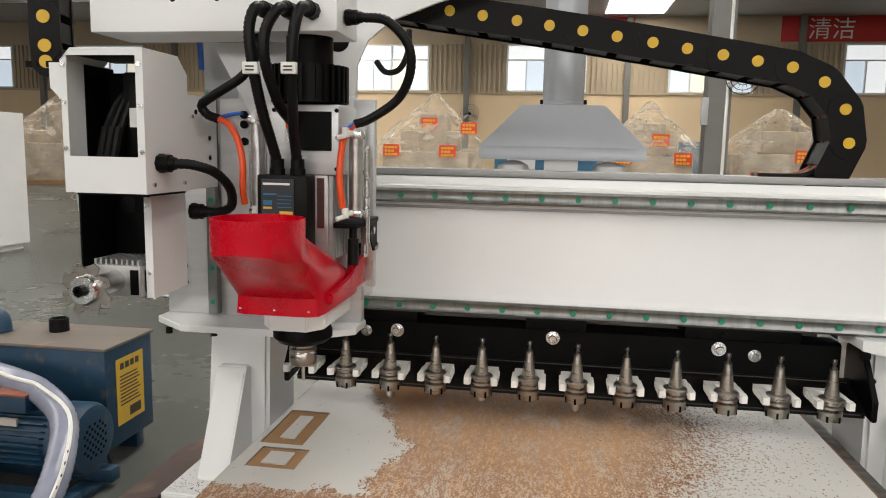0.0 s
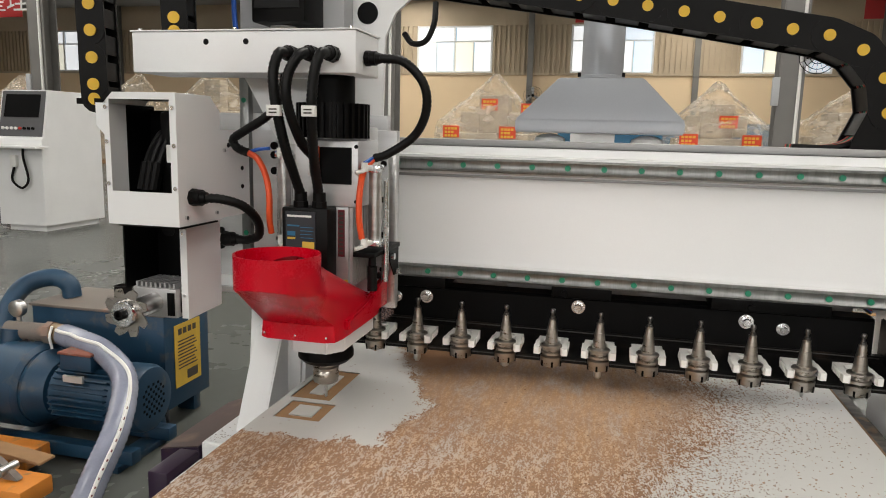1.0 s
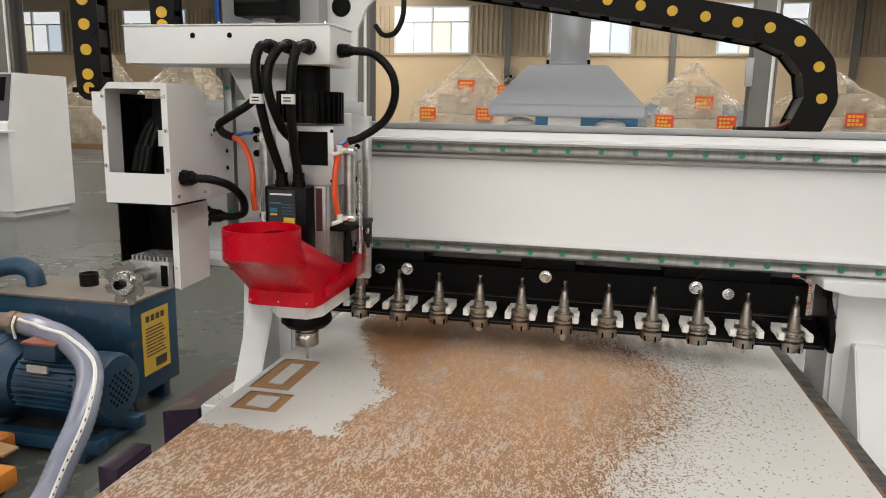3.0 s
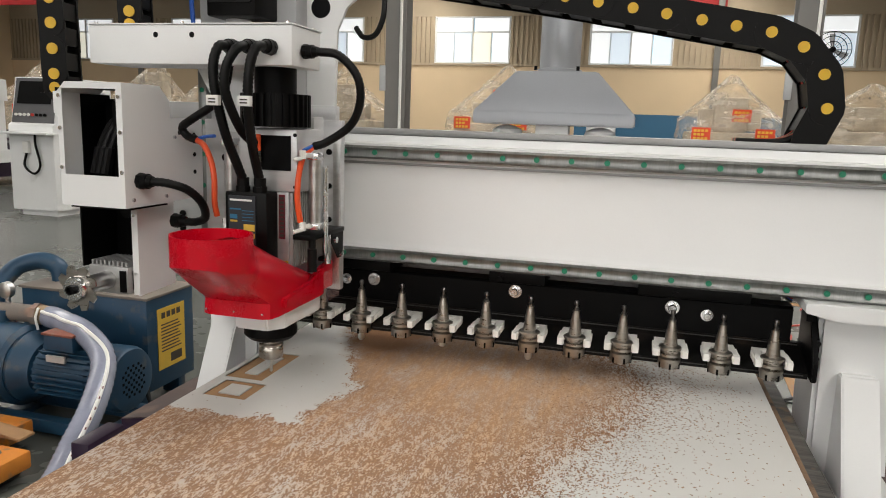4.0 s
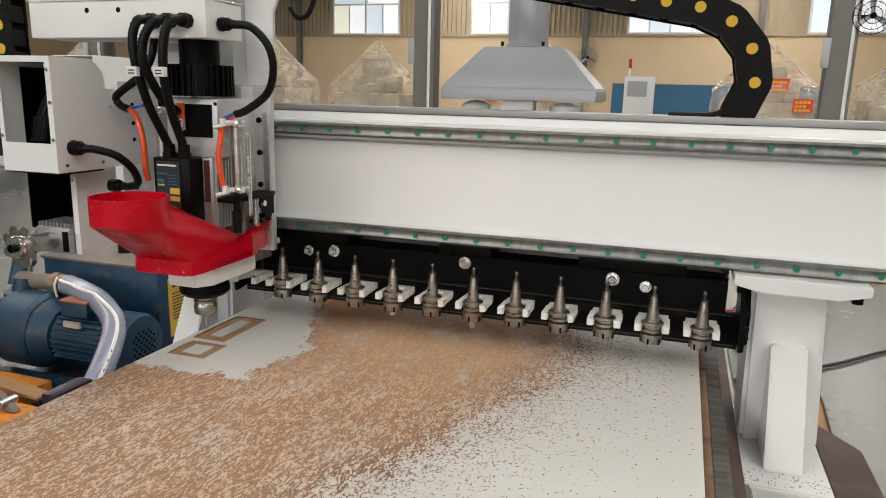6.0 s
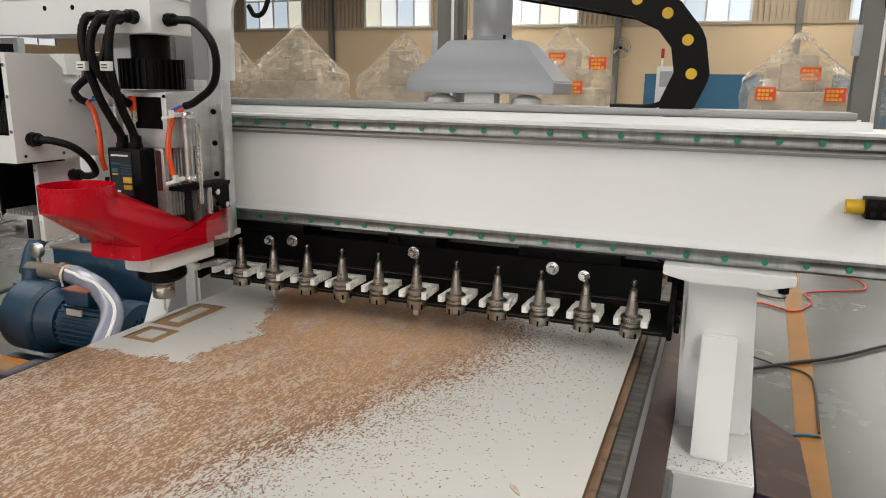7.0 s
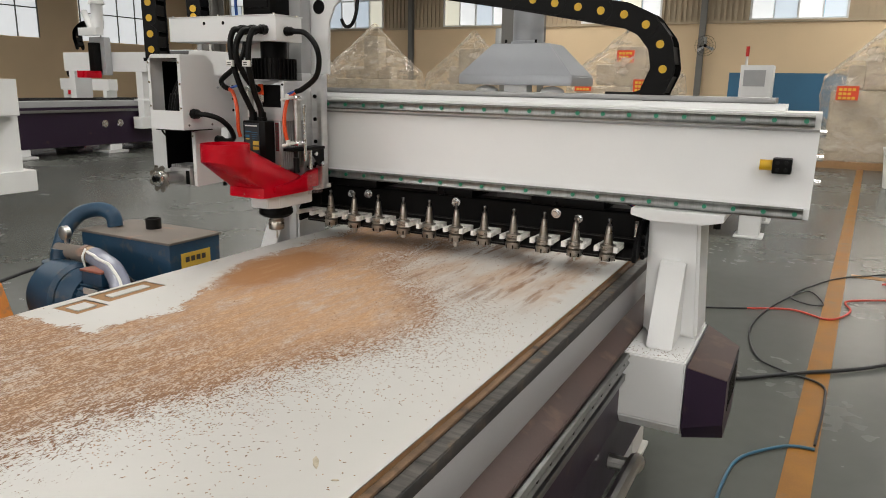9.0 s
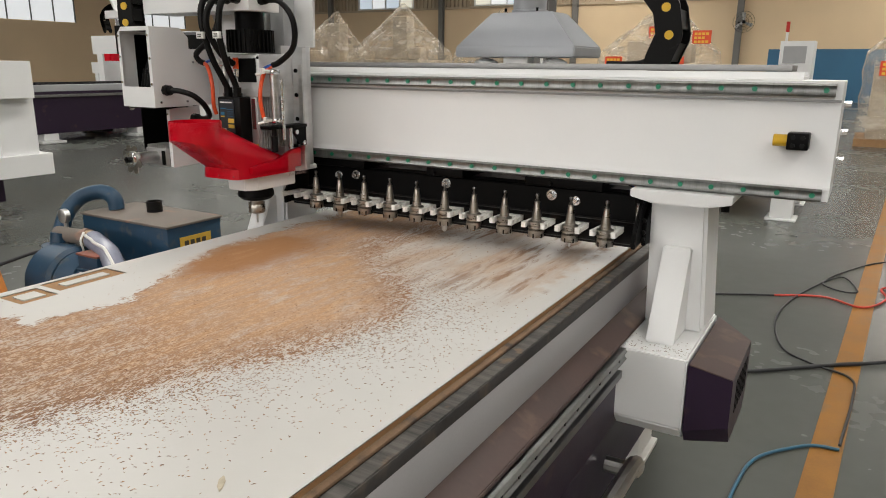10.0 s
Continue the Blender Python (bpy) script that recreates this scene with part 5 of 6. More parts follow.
def chain(parent, pts, side, pitch, w, half, face):
    """A drag chain of links along pts, each with a yellow pivot button on the face side."""
    p = smooth_path(pts, 40)
    out, acc = [p[0]], pitch / 2
    for a, b in zip(p, p[1:]):
        acc += (b - a).length
        if acc >= pitch:
            out.append(b)
            acc = 0
    for i, (a, b) in enumerate(zip(out, out[1:])):
        s = Vector(side) * (.0008 if i % 2 else -.0008)
        k = part("chain_link", chain_link(B(), a + s, b + s, w, side, half), PLASTIC, parent)
        c = a + Vector(side) * face * (half + .0008)
        part("pivot_button", rod(B(), c, c + Vector(side) * face * .0022, .0125, n=16), YELLOW, k, "yellow pivot button")


drag = thing("drag_chain", "black plastic drag chain with yellow pivot buttons above the beam", "drag chain", (-1.0, .17, 1.44))
MOVERS.append((drag, 0, 0))
chain(drag, [(-1.625, .175, 1.866), (-1.40, .175, 1.832), (-1.093, .175, 1.786), (-.866, .175, 1.748), (-.642, .175, 1.708), (-.560, .175, 1.692), (-.490, .175, 1.655),
             (-.446, .175, 1.590), (-.440, .175, 1.515), (-.470, .175, 1.452)], (0, 1, 0), .0765, .075, .055, -1)
for k in range(5):
    mt = (RUBBER, CABLE_RED, GREEN_CAP, CABLE, CABLE_RED)[k]
    y = .145 + .015 * k
    part("inner_cable", hose(B(), [(-1.2, y, 1.80), (-.87, y, 1.748), (-.60, y, 1.69), (-.505, y, 1.635), (-.465, y, 1.56), (-.475, y, 1.49), (-.52, y, 1.455), (-.62, y, 1.452)], .0065, n=8), mt, drag)

tower = thing("head_chain", "upright black drag chains with yellow buttons behind the saw unit", "drag chain", (-2.14, -.30, 1.54))
MOVERS.append((tower, 1, 1))
chain(tower, [(-2.165, -.30, 1.545), (-2.168, -.30, 1.75), (-2.175, -.30, 2.0), (-2.175, -.30, 2.3)], (.25, -1, 0), .0525, .058, .032, 1)
chain(tower, [(-2.010, -.24, 1.690), (-2.012, -.24, 1.85), (-2.016, -.24, 2.0), (-2.016, -.24, 2.3)], (.25, -1, 0), .0525, .055, .030, 1)
part("chain_foot", bx(B(), -2.20, -2.10, -.335, -.27, 1.534, 1.546), BLACK, tower)

# ================================================================ extraction hood behind the beam
exhaust = thing("extraction_hood", "grey sheet-metal extraction hood with a round duct behind the gantry beam", "hood", (-1.09, .65, 1.445))
MOVERS.append((exhaust, 0, 0))


def extraction():
    bm = B()
    rings = [[(-1.335, .53), (-.845, .53), (-.845, .83), (-1.335, .83)]] * 2 + [[(-1.215, .60), (-.965, .60), (-.965, .76), (-1.215, .76)]]
    rows = [[bm.verts.new((x, y, z)) for x, y in r] for r, z in zip(rings, (1.474, 1.512, 1.640))]
    for a, b in zip(rows, rows[1:]):
        for i in range(4):
            bm.faces.new((a[i], a[(i + 1) % 4], b[(i + 1) % 4], b[i]))
    bm.faces.new(rows[0])
    bm.faces.new(rows[-1])
    bmesh.ops.recalc_face_normals(bm, faces=bm.faces[:])
    bmesh.ops.bevel(bm, geom=bm.edges[:], offset=.004, segments=2, affect="EDGES")
    part("hood_body", bm, GREY_HOOD, exhaust, "satin grey hood body")
    part("duct", turned(B(), [(.066, 1.640), (.070, 1.642), (.070, 1.650), (.064, 1.652), (.064, 3.6)], Matrix.Translation((-1.09, .68, 0)), 40), GREY_HOOD, exhaust, "grey round duct")
    for x in (-1.155, -1.025):
        part("clamp_screw", rod(B(), (x, .60, 1.642), (x, .60, 1.655), .005, n=8), BLACK, exhaust)
    part("support", bx(B(), -1.34, -.84, .55, .81, 1.410, 1.440), GREY_PAINT, exhaust)
    for x in (-1.235, -.945):
        part("roller_cap", turned(B(), [(.05, 1.4405), (.045, 1.458), (.025, 1.468), (.008, 1.4715)], Matrix.Translation((x, .60, 0)), 24), WHITE, exhaust)
    part("bracket", bx(B(), -1.14, -1.04, .56, .62, 1.4405, 1.4735), WHITE, exhaust)
    part("rear_arm", bx(B(), -1.31, -1.26, .26, .60, 1.36, 1.409), GREY_PAINT, exhaust)
    part("rear_arm", bx(B(), -.92, -.87, .26, .60, 1.36, 1.409), GREY_PAINT, exhaust)


GREY_HOOD = mat("satin_grey_sheet", (.40, .42, .45), .36, .25, vary=.05, scale=3, fine=200, bump=.02)
extraction()

# ================================================================ vacuum pump beside the bed
pump = thing("vacuum_pump", "blue vacuum pump with dusty tank on the floor beside the router", "vacuum pump", (-3.4, 1.2, 0))


def vacuum_pump():
    tank = part("tank", bx(B(), -3.86, -3.12, 1.20, 1.57, .11, .578, .004), BLUE, pump, "blue painted steel tank")
    part("tank_lid", bx(B(), -3.87, -3.11, 1.19, 1.58, .578, .592, .003), BLUE_TOP, pump, "blue lid covered with reddish dust")
    part("outlet_stub", turned(B(), [(.045, .592), (.045, .655), (.038, .656), (.038, .60)], Matrix.Translation((-3.52, 1.44, 0)), 24), BLACK_DUSTY, pump)
    lb = part("warning_label", bx(B(), -3.1195, -3.1165, 1.275, 1.490, .20, .515), LABEL_YELLOW, tank, "large yellow notice label")
    for k in range(4):
        part("print_mark", bx(B(), -3.1163, -3.1155, 1.305 + .04 * k, 1.333 + .04 * k, .462, .492), LABEL_DARK, lb)
    for k in range(9):
        part("print_mark", bx(B(), -3.1163, -3.1155, 1.30, 1.46 - .012 * (k % 3), .29 + .017 * k, .2965 + .017 * k), LABEL_DARK, lb)
    part("print_mark", bx(B(), -3.1163, -3.1155, 1.37, 1.46, .222, .268), LABEL_DARK, lb)
    for x in (-3.78, -3.22):
        for y in (1.23, 1.53):
            part("tank_foot", bx(B(), x - .05, x + .05, y - .03, y + .03, 0, .11, .004), BLUE, pump)
    for y in (.84, 1.10):
        part("base_rail", bx(B(), -3.80, -3.02, y - .03, y + .03, .03, .09, .004), BLUE, pump)
    for x in (-3.72, -3.12):
        part("base_foot", bx(B(), x - .05, x + .05, .78, 1.14, 0, .03, .003), BLUE, pump)
    cy, cz = .965, .275
    motor = part("motor", rod(B(), (-3.46, cy, cz), (-3.14, cy, cz), .125, n=36), BLUE, pump, "blue finned electric motor")
    for k in range(22):
        a = math.pi * (-.15 + 1.3 * k / 21)
        f = bx(B(), -3.44, -3.16, -.003, .003, .12, .152)
        bmesh.ops.rotate(f, verts=f.verts[:], cent=(0, 0, 0), matrix=Matrix.Rotation(a - math.pi / 2, 3, "X"))
        bmesh.ops.translate(f, verts=f.verts[:], vec=(0, cy, cz))
        part("fin", f, BLUE, motor)
    fan = part("fan_cover", turned(B(), [(.150, 0), (.152, .09), (.140, .115), (.10, .125)], Matrix.Translation((-3.14, cy, cz)) @ Matrix.Rotation(math.pi / 2, 4, "Y"), 36), BLUE, pump, "rounded fan cover with grille")
    for k in range(-5, 6):
        for j in range(-5, 6):
            if k * k + j * j < 26:
                y, z = cy + .017 * k, cz + .017 * j
                if (k + j) % 2 == 0:
                    part("grille_hole", bx(B(), -3.0155, -3.0138, y - .006, y + .006, z - .006, z + .006), BLACK, fan)
    part("terminal_box", bx(B(), -3.40, -3.24, cy - .11, cy + .02, .405, .475, .008), BLUE, pump, "blue motor terminal box")
    part("terminal_lid", bx(B(), -3.405, -3.235, cy - .115, cy + .025, .4755, .487, .003), LID_RED, pump, "faded dusty red terminal lid")
    part("nameplate", bx(B(), -3.37, -3.27, cy - .130, cy - .118, .36, .39), ALU, pump)
    for k in range(3):
        part("motor_cable", hose(B(), [(-3.25, cy - .02, .44), (-3.18, cy - .03, .46 + .01 * k), (-3.12, cy + .02, .40), (-3.08, cy + .10 + .02 * k, .30), (-3.06, cy + .16, .10)], .008, n=8), CABLE, pump)
    part("coupling", turned(B(), [(.165, 0), (.17, .02), (.15, .05), (.13, .10)], Matrix.Translation((-3.58, cy, cz)) @ Matrix.Rotation(math.pi / 2, 4, "Y"), 36), BLUE, pump)
    part("pump_drum", turned(B(), [(.15, 0), (.19, .02), (.19, .20), (.17, .22)], Matrix.Translation((-3.80, cy, cz)) @ Matrix.Rotation(math.pi / 2, 4, "Y"), 36), BLUE, pump, "dusty blue pump drum")
    bm = rod(B(), (-3.80, 1.00, .42), (-3.80, 1.02, .51), .05, n=20)
    rod(bm, (-3.80, 1.0, .43), (-3.80, 1.0, .45), .085, n=24)
    part("inlet_flange", bm, BLUE, pump)
    bm = rod(B(), (-3.84, 1.03, .50), (-3.62, 1.06, .495), .043, n=18)
    rod(bm, (-3.64, 1.058, .495), (-3.61, 1.062, .495), .055, n=8)
    part("inlet_pipe", bm, BLUE_TOP, pump)
    part("brass_coupling", rod(B(), (-3.61, 1.062, .495), (-3.50, 1.035, .50), .047, n=18), BRASS, pump, "dull brass hose coupling")
    part("clamp_wire", hose(B(), [(-3.58, 1.02, .54), (-3.57, .99, .50), (-3.57, 1.00, .44), (-3.56, .98, .40)], .006, n=6), LABEL_WHITE, pump)
    bm = rod(B(), (-3.80, 1.06, .535), (-3.80, 1.06, .58), .012, n=10)
    turned(bm, [(.04, 0), (.04, .03), (.034, .034)], Matrix.Translation((-3.80, 1.07, .60)) @ Matrix.Rotation(math.pi / 2, 4, "X"), 24)
    part("gauge", bm, STEEL, pump, "round vacuum gauge")
    part("discharge_elbow", hose(B(), [(-3.95, 1.10, .44), (-3.96, 1.17, .58), (-3.94, 1.26, .665), (-3.86, 1.34, .69), (-3.78, 1.36, .66), (-3.76, 1.36, .59)], .045, n=18), BLUE, pump, "blue discharge elbow pipe")


LID_RED = mat("faded_red_paint", (.26, .085, .055), .6, vary=.25, scale=14, dirt=(.22, .15, .11), dirt_amount=.2)
BRASS = mat("dull_brass", (.30, .21, .12), .45, .7, vary=.2, scale=20)
vacuum_pump()


def hose_material():
    m = mat("clear_ribbed_hose", (.25, .265, .34), .16, vary=.15, scale=12, bump=.15, fine=160)
    return m


suction = thing("suction_hose", "clear ribbed plastic suction hose with a printed stripe", "hose", (-3.0, .6, 0))
HP = [(-3.53, 1.04, .498), (-3.40, .985, .500), (-3.22, .92, .480), (-3.03, .80, .42), (-2.91, .60, .32), (-2.885, .45, .20), (-2.875, .33, .10), (-2.86, .15, .06), (-2.80, -.15, .055),
      (-2.6, -.6, .055)]
part("tube", hose(B(), HP, .052, n=20, steps=14, ribs=.0028), hose_material(), suction, "clear greyish tube with wire ribs", 70)

def along(offset, lift):
    """Line on the hose's skin, on the side given by offset."""
    p, out = smooth_path(HP, 10), []
    for i, c in enumerate(p):
        d = (p[min(i + 1, len(p) - 1)] - p[max(i - 1, 0)]).normalized()
        v = Vector(offset) - d * Vector(offset).dot(d)
        out.append(c + v.normalized() * lift)
    return out


SKIN = along((.75, -.62, .25), .0505)
part("stripe", hose(B(), SKIN, .0085, n=6, steps=2), LABEL_WHITE, suction, "white printed stripe")
marks = B()
for a, b in zip(SKIN[::2], SKIN[1::2]):
    n = Vector((.75, -.62, .25)).normalized() * .0062
    rod(marks, a + n, a.lerp(b, .55) + n, .0036, n=5)
tagged(part("printed_marks", marks, LABEL_CRIMSON, suction, "dark red printed marks"), "dark red marks printed along the hose", kind="stuff")

# the pump and its hose stand together
for ob in (pump, suction):
    ob.location.x += .062


def pallet_truck():
    t = thing("pallet_truck", "orange hand pallet truck with dusty grey plates beside the pump", "pallet truck", (-3.4, .45, 0))
    part("fork_plate", bx(B(), -3.95, -3.07, .34, .50, .055, .13, .01), PALLET_ORANGE, t, "orange pallet fork")
    part("fork_plate", bx(B(), -3.95, -3.30, .60, .74, .055, .13, .01), PALLET_ORANGE, t, "orange pallet fork")
    part("cross_frame", slab(B(), [(-3.95, .13), (-3.60, .13), (-3.72, .40), (-3.95, .46)], "y", .44, .66, .008), PALLET_ORANGE, t, "orange truck frame")
    part("grey_plate", slab(B(), [(-3.72, .42), (-3.20, .135), (-3.14, .135), (-3.22, .20), (-3.66, .46)], "y", .40, .435, .003), BLUE_TOP, t, "dusty grey slanted plate")
    for x in (-3.15, -3.85):
        part("roller", rod(B(), (x, .36, .04), (x, .48, .04), .038, n=18), RUBBER, t)
    part("axle", rod(B(), (-3.20, .38, .17), (-3.20, .46, .17), .018, n=14), STEEL, t)
    part("crumpled_board", slab(B(), [(-3.6, .16), (-3.15, .14), (-3.15, .15), (-3.6, .20)], "y", .52, .60, .002), MDF, t)
    part("cable", hose(B(), [(-3.66, 1.02, .46), (-3.75, .80, .42), (-3.74, .55, .36), (-3.55, .40, .22), (-3.25, .33, .10), (-3.05, .30, .02), (-2.9, .2, .015)], .010, n=8), CABLE, t)


pallet_truck()

# ================================================================ cables on the floor
CABLES = [
    ("power_cable", "dark power cable looped over the floor", CABLE, .0058, [(1.57, 8.14), (.84, 5.92), (.73, 5.37), (.33, 4.94), (.12, 4.54), (-.01, 4.13), (.10, 3.98), (.20, 4.03), (.09, 4.35), (-.126, 3.76),
                                                                 (-.208, 3.19), (-.133, 2.71), (.015, 2.54), (.193, 2.44), (.209, 2.2), (.175, 1.7)]),
    ("air_hose", "teal air hose lying on the floor", CABLE_TEAL, .0065, [(.175, 1.66), (.10, 1.65), (.031, 1.60), (-.094, 1.43), (-.133, 1.2), (-.135, .9), (-.10, .5), (-.12, .0)]),
    ("power_cable", "thick black supply cable across the floor line", CABLE, .0105, [(-.42, 2.15), (-.20, 2.286), (.09, 2.54), (.386, 2.78), (.9, 3.3), (1.9, 3.9), (4, 4.4)]),
    ("air_hose", "thin red air hose in loose bends", CABLE_RED, .007, [(-.27, 3.645), (.007, 3.771), (.203, 3.66), (.30, 3.75), (.365, 3.96), (.344, 4.19), (.55, 4.35), (.783, 4.5), (.80, 4.75), (.70, 4.9),
                                                               (.607, 4.88), (.80, 5.0), (1.03, 5.2), (.98, 5.45), (.88, 5.57), (1.18, 5.78), (1.9, 6.0)]),
    ("power_cable", "thin black lead joined to the red hose", CABLE, .007, [(-.9, 3.3), (-.58, 3.485), (-.27, 3.645)]),
]
for n, l, m_, r, pts in CABLES:
    solo(n, hose(B(), [(x, y, r + .004) for x, y in pts], r, n=8, steps=8), m_, l, "cable", smooth=60)

# ================================================================ control cabinet and other machines
def control_cabinet():
    c = thing("control_cabinet", "white control cabinet with dark screen panel and hanging handset", "control cabinet", (-9.1, 6.9, 0))
    x0, x1, y0, y1 = -9.34, -8.58, 6.44, 7.59
    part("plinth", bx(B(), x0 + .1, x1 - .06, y0 + .06, y1 - .06, 0, .08), WHITE, c)
    bm = slab(B(), [(y0, .08), (y1, .08), (y1, 1.92), (y0 + .18, 1.92), (y0 + .06, 1.30), (y0, 1.26)], "x", x0, x1, .006)
    part("body", bm, WHITE, c, "white sheet-metal body")
    bm = slab(B(), [(y0 + .04, 1.30), (y0 + .055, 1.29), (y0 + .185, 1.90), (y0 + .17, 1.905)], "x", x0 + .03, x1 - .03)
    p = part("screen_panel", bm, PANEL_GREY, c, "dark grey operator panel")
    part("screen", slab(B(), [(y0 + .085, 1.555), (y0 + .09, 1.553), (y0 + .165, 1.86), (y0 + .160, 1.862)], "x", x0 + .09, x1 - .10), BLACK, p, "dark monitor screen")
    for k in range(8):
        m_ = LABEL_RED if k == 4 else (LABEL_WHITE if k < 4 else BLACK)
        x = x0 + .10 + .07 * k
        part("push_button", rod(B(), (x, y0 + .065, 1.40), (x, y0 + .04, 1.405), .02, n=10), m_, p)
    part("shelf", bx(B(), x0 - .08, x1 + .10, y0 - .22, y0 + .02, 1.14, 1.17, .004), WHITE, c, "white keyboard shelf")
    part("handset", bx(B(), x0 + .28, x0 + .38, y0 - .06, y0 - .005, .88, 1.04, .01), LABEL_WHITE, c)
    part("coiled_cord", hose(B(), [(x0 + .32, y0 - .03, .88), (x0 + .30, y0 - .05, .70), (x0 + .45, y0 - .05, .60), (x0 + .56, y0 - .05, .72), (x0 + .50, y0 - .05, 1.0), (x0 + .48, y0 - .03, 1.13)], .016, n=8),
         PLASTIC, c)


control_cabinet()


def far_router(name, label, x, y, length, turn, s=1.0, gx=0.0, up=0.0):
    """A complete second machine: purple bed, feet, gantry and head."""
    r = thing(name, label, "router", (x, y, 0), group="other machines in the hall")
    parts = [("bed", [(-length / 2, length / 2, -.75, .75, .15, .78)], PURPLE), ("bed_rail", [(-length / 2, length / 2, -.80, -.755, .70, .74), (-length / 2, length / 2, .755, .80, .70, .74)], RAIL),
             ("table", [(-length / 2, length / 2, -.70, .70, .782, .88)], GREY_PAINT), ("slot_strip", [(-length / 2, length / 2, -.5 + .25 * k, -.44 + .25 * k, .8805, .892) for k in range(5)], BLACK),
             ("gantry_leg", [(gx + .2, gx + .55, -.98, -.82, .55, 1.12), (gx + .2, gx + .55, .82, .98, .55, 1.12)], WHITE), ("gantry_block", [(gx + .1, gx + .65, -1.02, -.80, .40, .60), (gx + .1, gx + .65, .80, 1.02, .40, .60)], WHITE),
             ("beam", [(gx + .2, gx + .5, -1.1, 1.1, 1.12, 1.45)], WHITE), ("slide", [(gx + .06, gx + .19, -.25, .15, 1.05, 1.7)], GREY_PAINT), ("spindle", [(gx + -.08, gx + .055, -.15, .0, 1.1, 1.6)], PLASTIC),
             ("dust_hood", [(gx + -.3, gx + .0, -.2, .05, 1.0, 1.12)], RED), ("junction_box", [(gx + -.10, gx + .05, -.28, .2, 1.72, 1.85)], WHITE)]
    raised = ("beam", "slide", "spindle", "dust_hood", "junction_box")
    for n, boxes, m_ in parts:
        for b in boxes:
            b = (*b[:4], b[4] + up * (n in raised), b[5] + up * (n in raised or n == "gantry_leg"))
            ob = part(n, bx(B(), *b, .004, 1), m_, r)
            ob.location = (0, 0, 0)
    for fx in (-length / 2 + .3, 0, length / 2 - .3):
        for fy in (-.6, .6):
            bm = bx(B(), fx - .12, fx + .12, fy - .15, fy + .15, .04, .15, .01, 1)
            bx(bm, fx - .20, fx + .20, fy - .22, fy + .22, 0, .04, .01, 1)
            ob = part("foot", bm, WHITE, r)
            ob.location = (0, 0, 0)
    for gy in (-.2, .1):
        ob = part("gauge", rod(B(), (gy, -.751, .50), (gy, -.775, .50), .06, n=14), CHROME, r, "round chromed gauge")
        ob.location = (0, 0, 0)
    bm = B()
    pts = smooth_path([(gx + .35, .2, 1.98 + up), (gx + .35, .6, 1.95 + up), (gx + .35, .85, 1.80 + up), (gx + .35, .8, 1.55 + up)], 3)
    for a, b in zip(pts, pts[1:]):
        chain_link(bm, a, b, .10, (1, 0, 0), .06)
    ob = part("drag_chain", bm, PLASTIC, r)
    ob.location = (0, 0, 0)
    if up:
        bm = rod(B(), (gx + .12, -.05, 1.85 + up), (gx + .12, -.05, 2.25 + up), .10, n=16)
        rod(bm, (gx + .12, -.05, 2.25 + up), (gx + .12, -.05, 2.45 + up), .14, .09, n=16)
        rod(bm, (gx + .12, .12, 1.85 + up), (gx + .12, .30, 2.15 + up), .06, n=12)
        ob = part("dust_outlet", bm, WHITE, r, "white dust outlet on top of the head")
        ob.location = (0, 0, 0)
    r.matrix_basis = pose(x, y, 0, 0, 0, turn) @ Matrix.Diagonal((s, s, s, 1))
    return r


far_router("router", "white and dark purple router with red dust hood", -13.55, 8.35, 3.9, 90, 1.18, .25, .25)
far_router("router", "white gantry router with dark purple bed beside the hall aisle", -7.62, .9, 3.0, 90, 1.0, 1.2)
far_router("router", "white and purple router further down the hall", -19.5, 12.5, 3.6, 90, 1.0)
far_router("router", "small distant white router in front of the far wall", -14.5, 32, 3.4, 90, 1.0)
far_router("router", "small distant white router beside the blue partition", 3.0, 33, 3.4, 90, 1.0)


def low_stand():
    s = thing("machine_stand", "low white steel machine stand on flanged feet", "stand", (-.9, 6.8, 0))
    part("frame", bx(B(), -1.6, -.40, 6.25, 7.6, .24, .40, .01), WHITE, s)
    for x in (-1.45, -.50):
        for y in (6.4, 7.4):
            bm = bx(B(), x - .10, x + .10, y - .12, y + .12, .02, .24, .008)
            bx(bm, x - .14, x + .14, y - .15, y + .15, 0, .02, .004)
            part("foot", bm, WHITE, s)


low_stand()

solo("partition", bx(B(), -4.2, 6.5, 35.9, 36.0, 0, 2.3), BLUE_PANEL, "blue partition panel near the far wall", "partition")


def far_cabinet(x, y):
    c = thing("control_cabinet", "pale control cabinet with dark screen and red signal lamp", "control cabinet", (x, y, 0))
    part("body", bx(B(), x - .62, x + .62, y, y + 1.2, 0, 2.5, .01), WHITE, c)
    part("screen", bx(B(), x - .48, x + .35, y - .02, y - .001, 1.65, 2.3), GREY_PAINT, c)
    part("lamp_pole", rod(B(), (x - .45, y + .3, 2.5), (x - .45, y + .3, 2.85), .05, n=10), LABEL_WHITE, c)
    part("signal_lamp", rod(B(), (x - .45, y + .3, 2.85), (x - .45, y + .3, 3.25), .07, n=10), LABEL_RED, c, "red signal lamp")


far_cabinet(-2.6, 31)


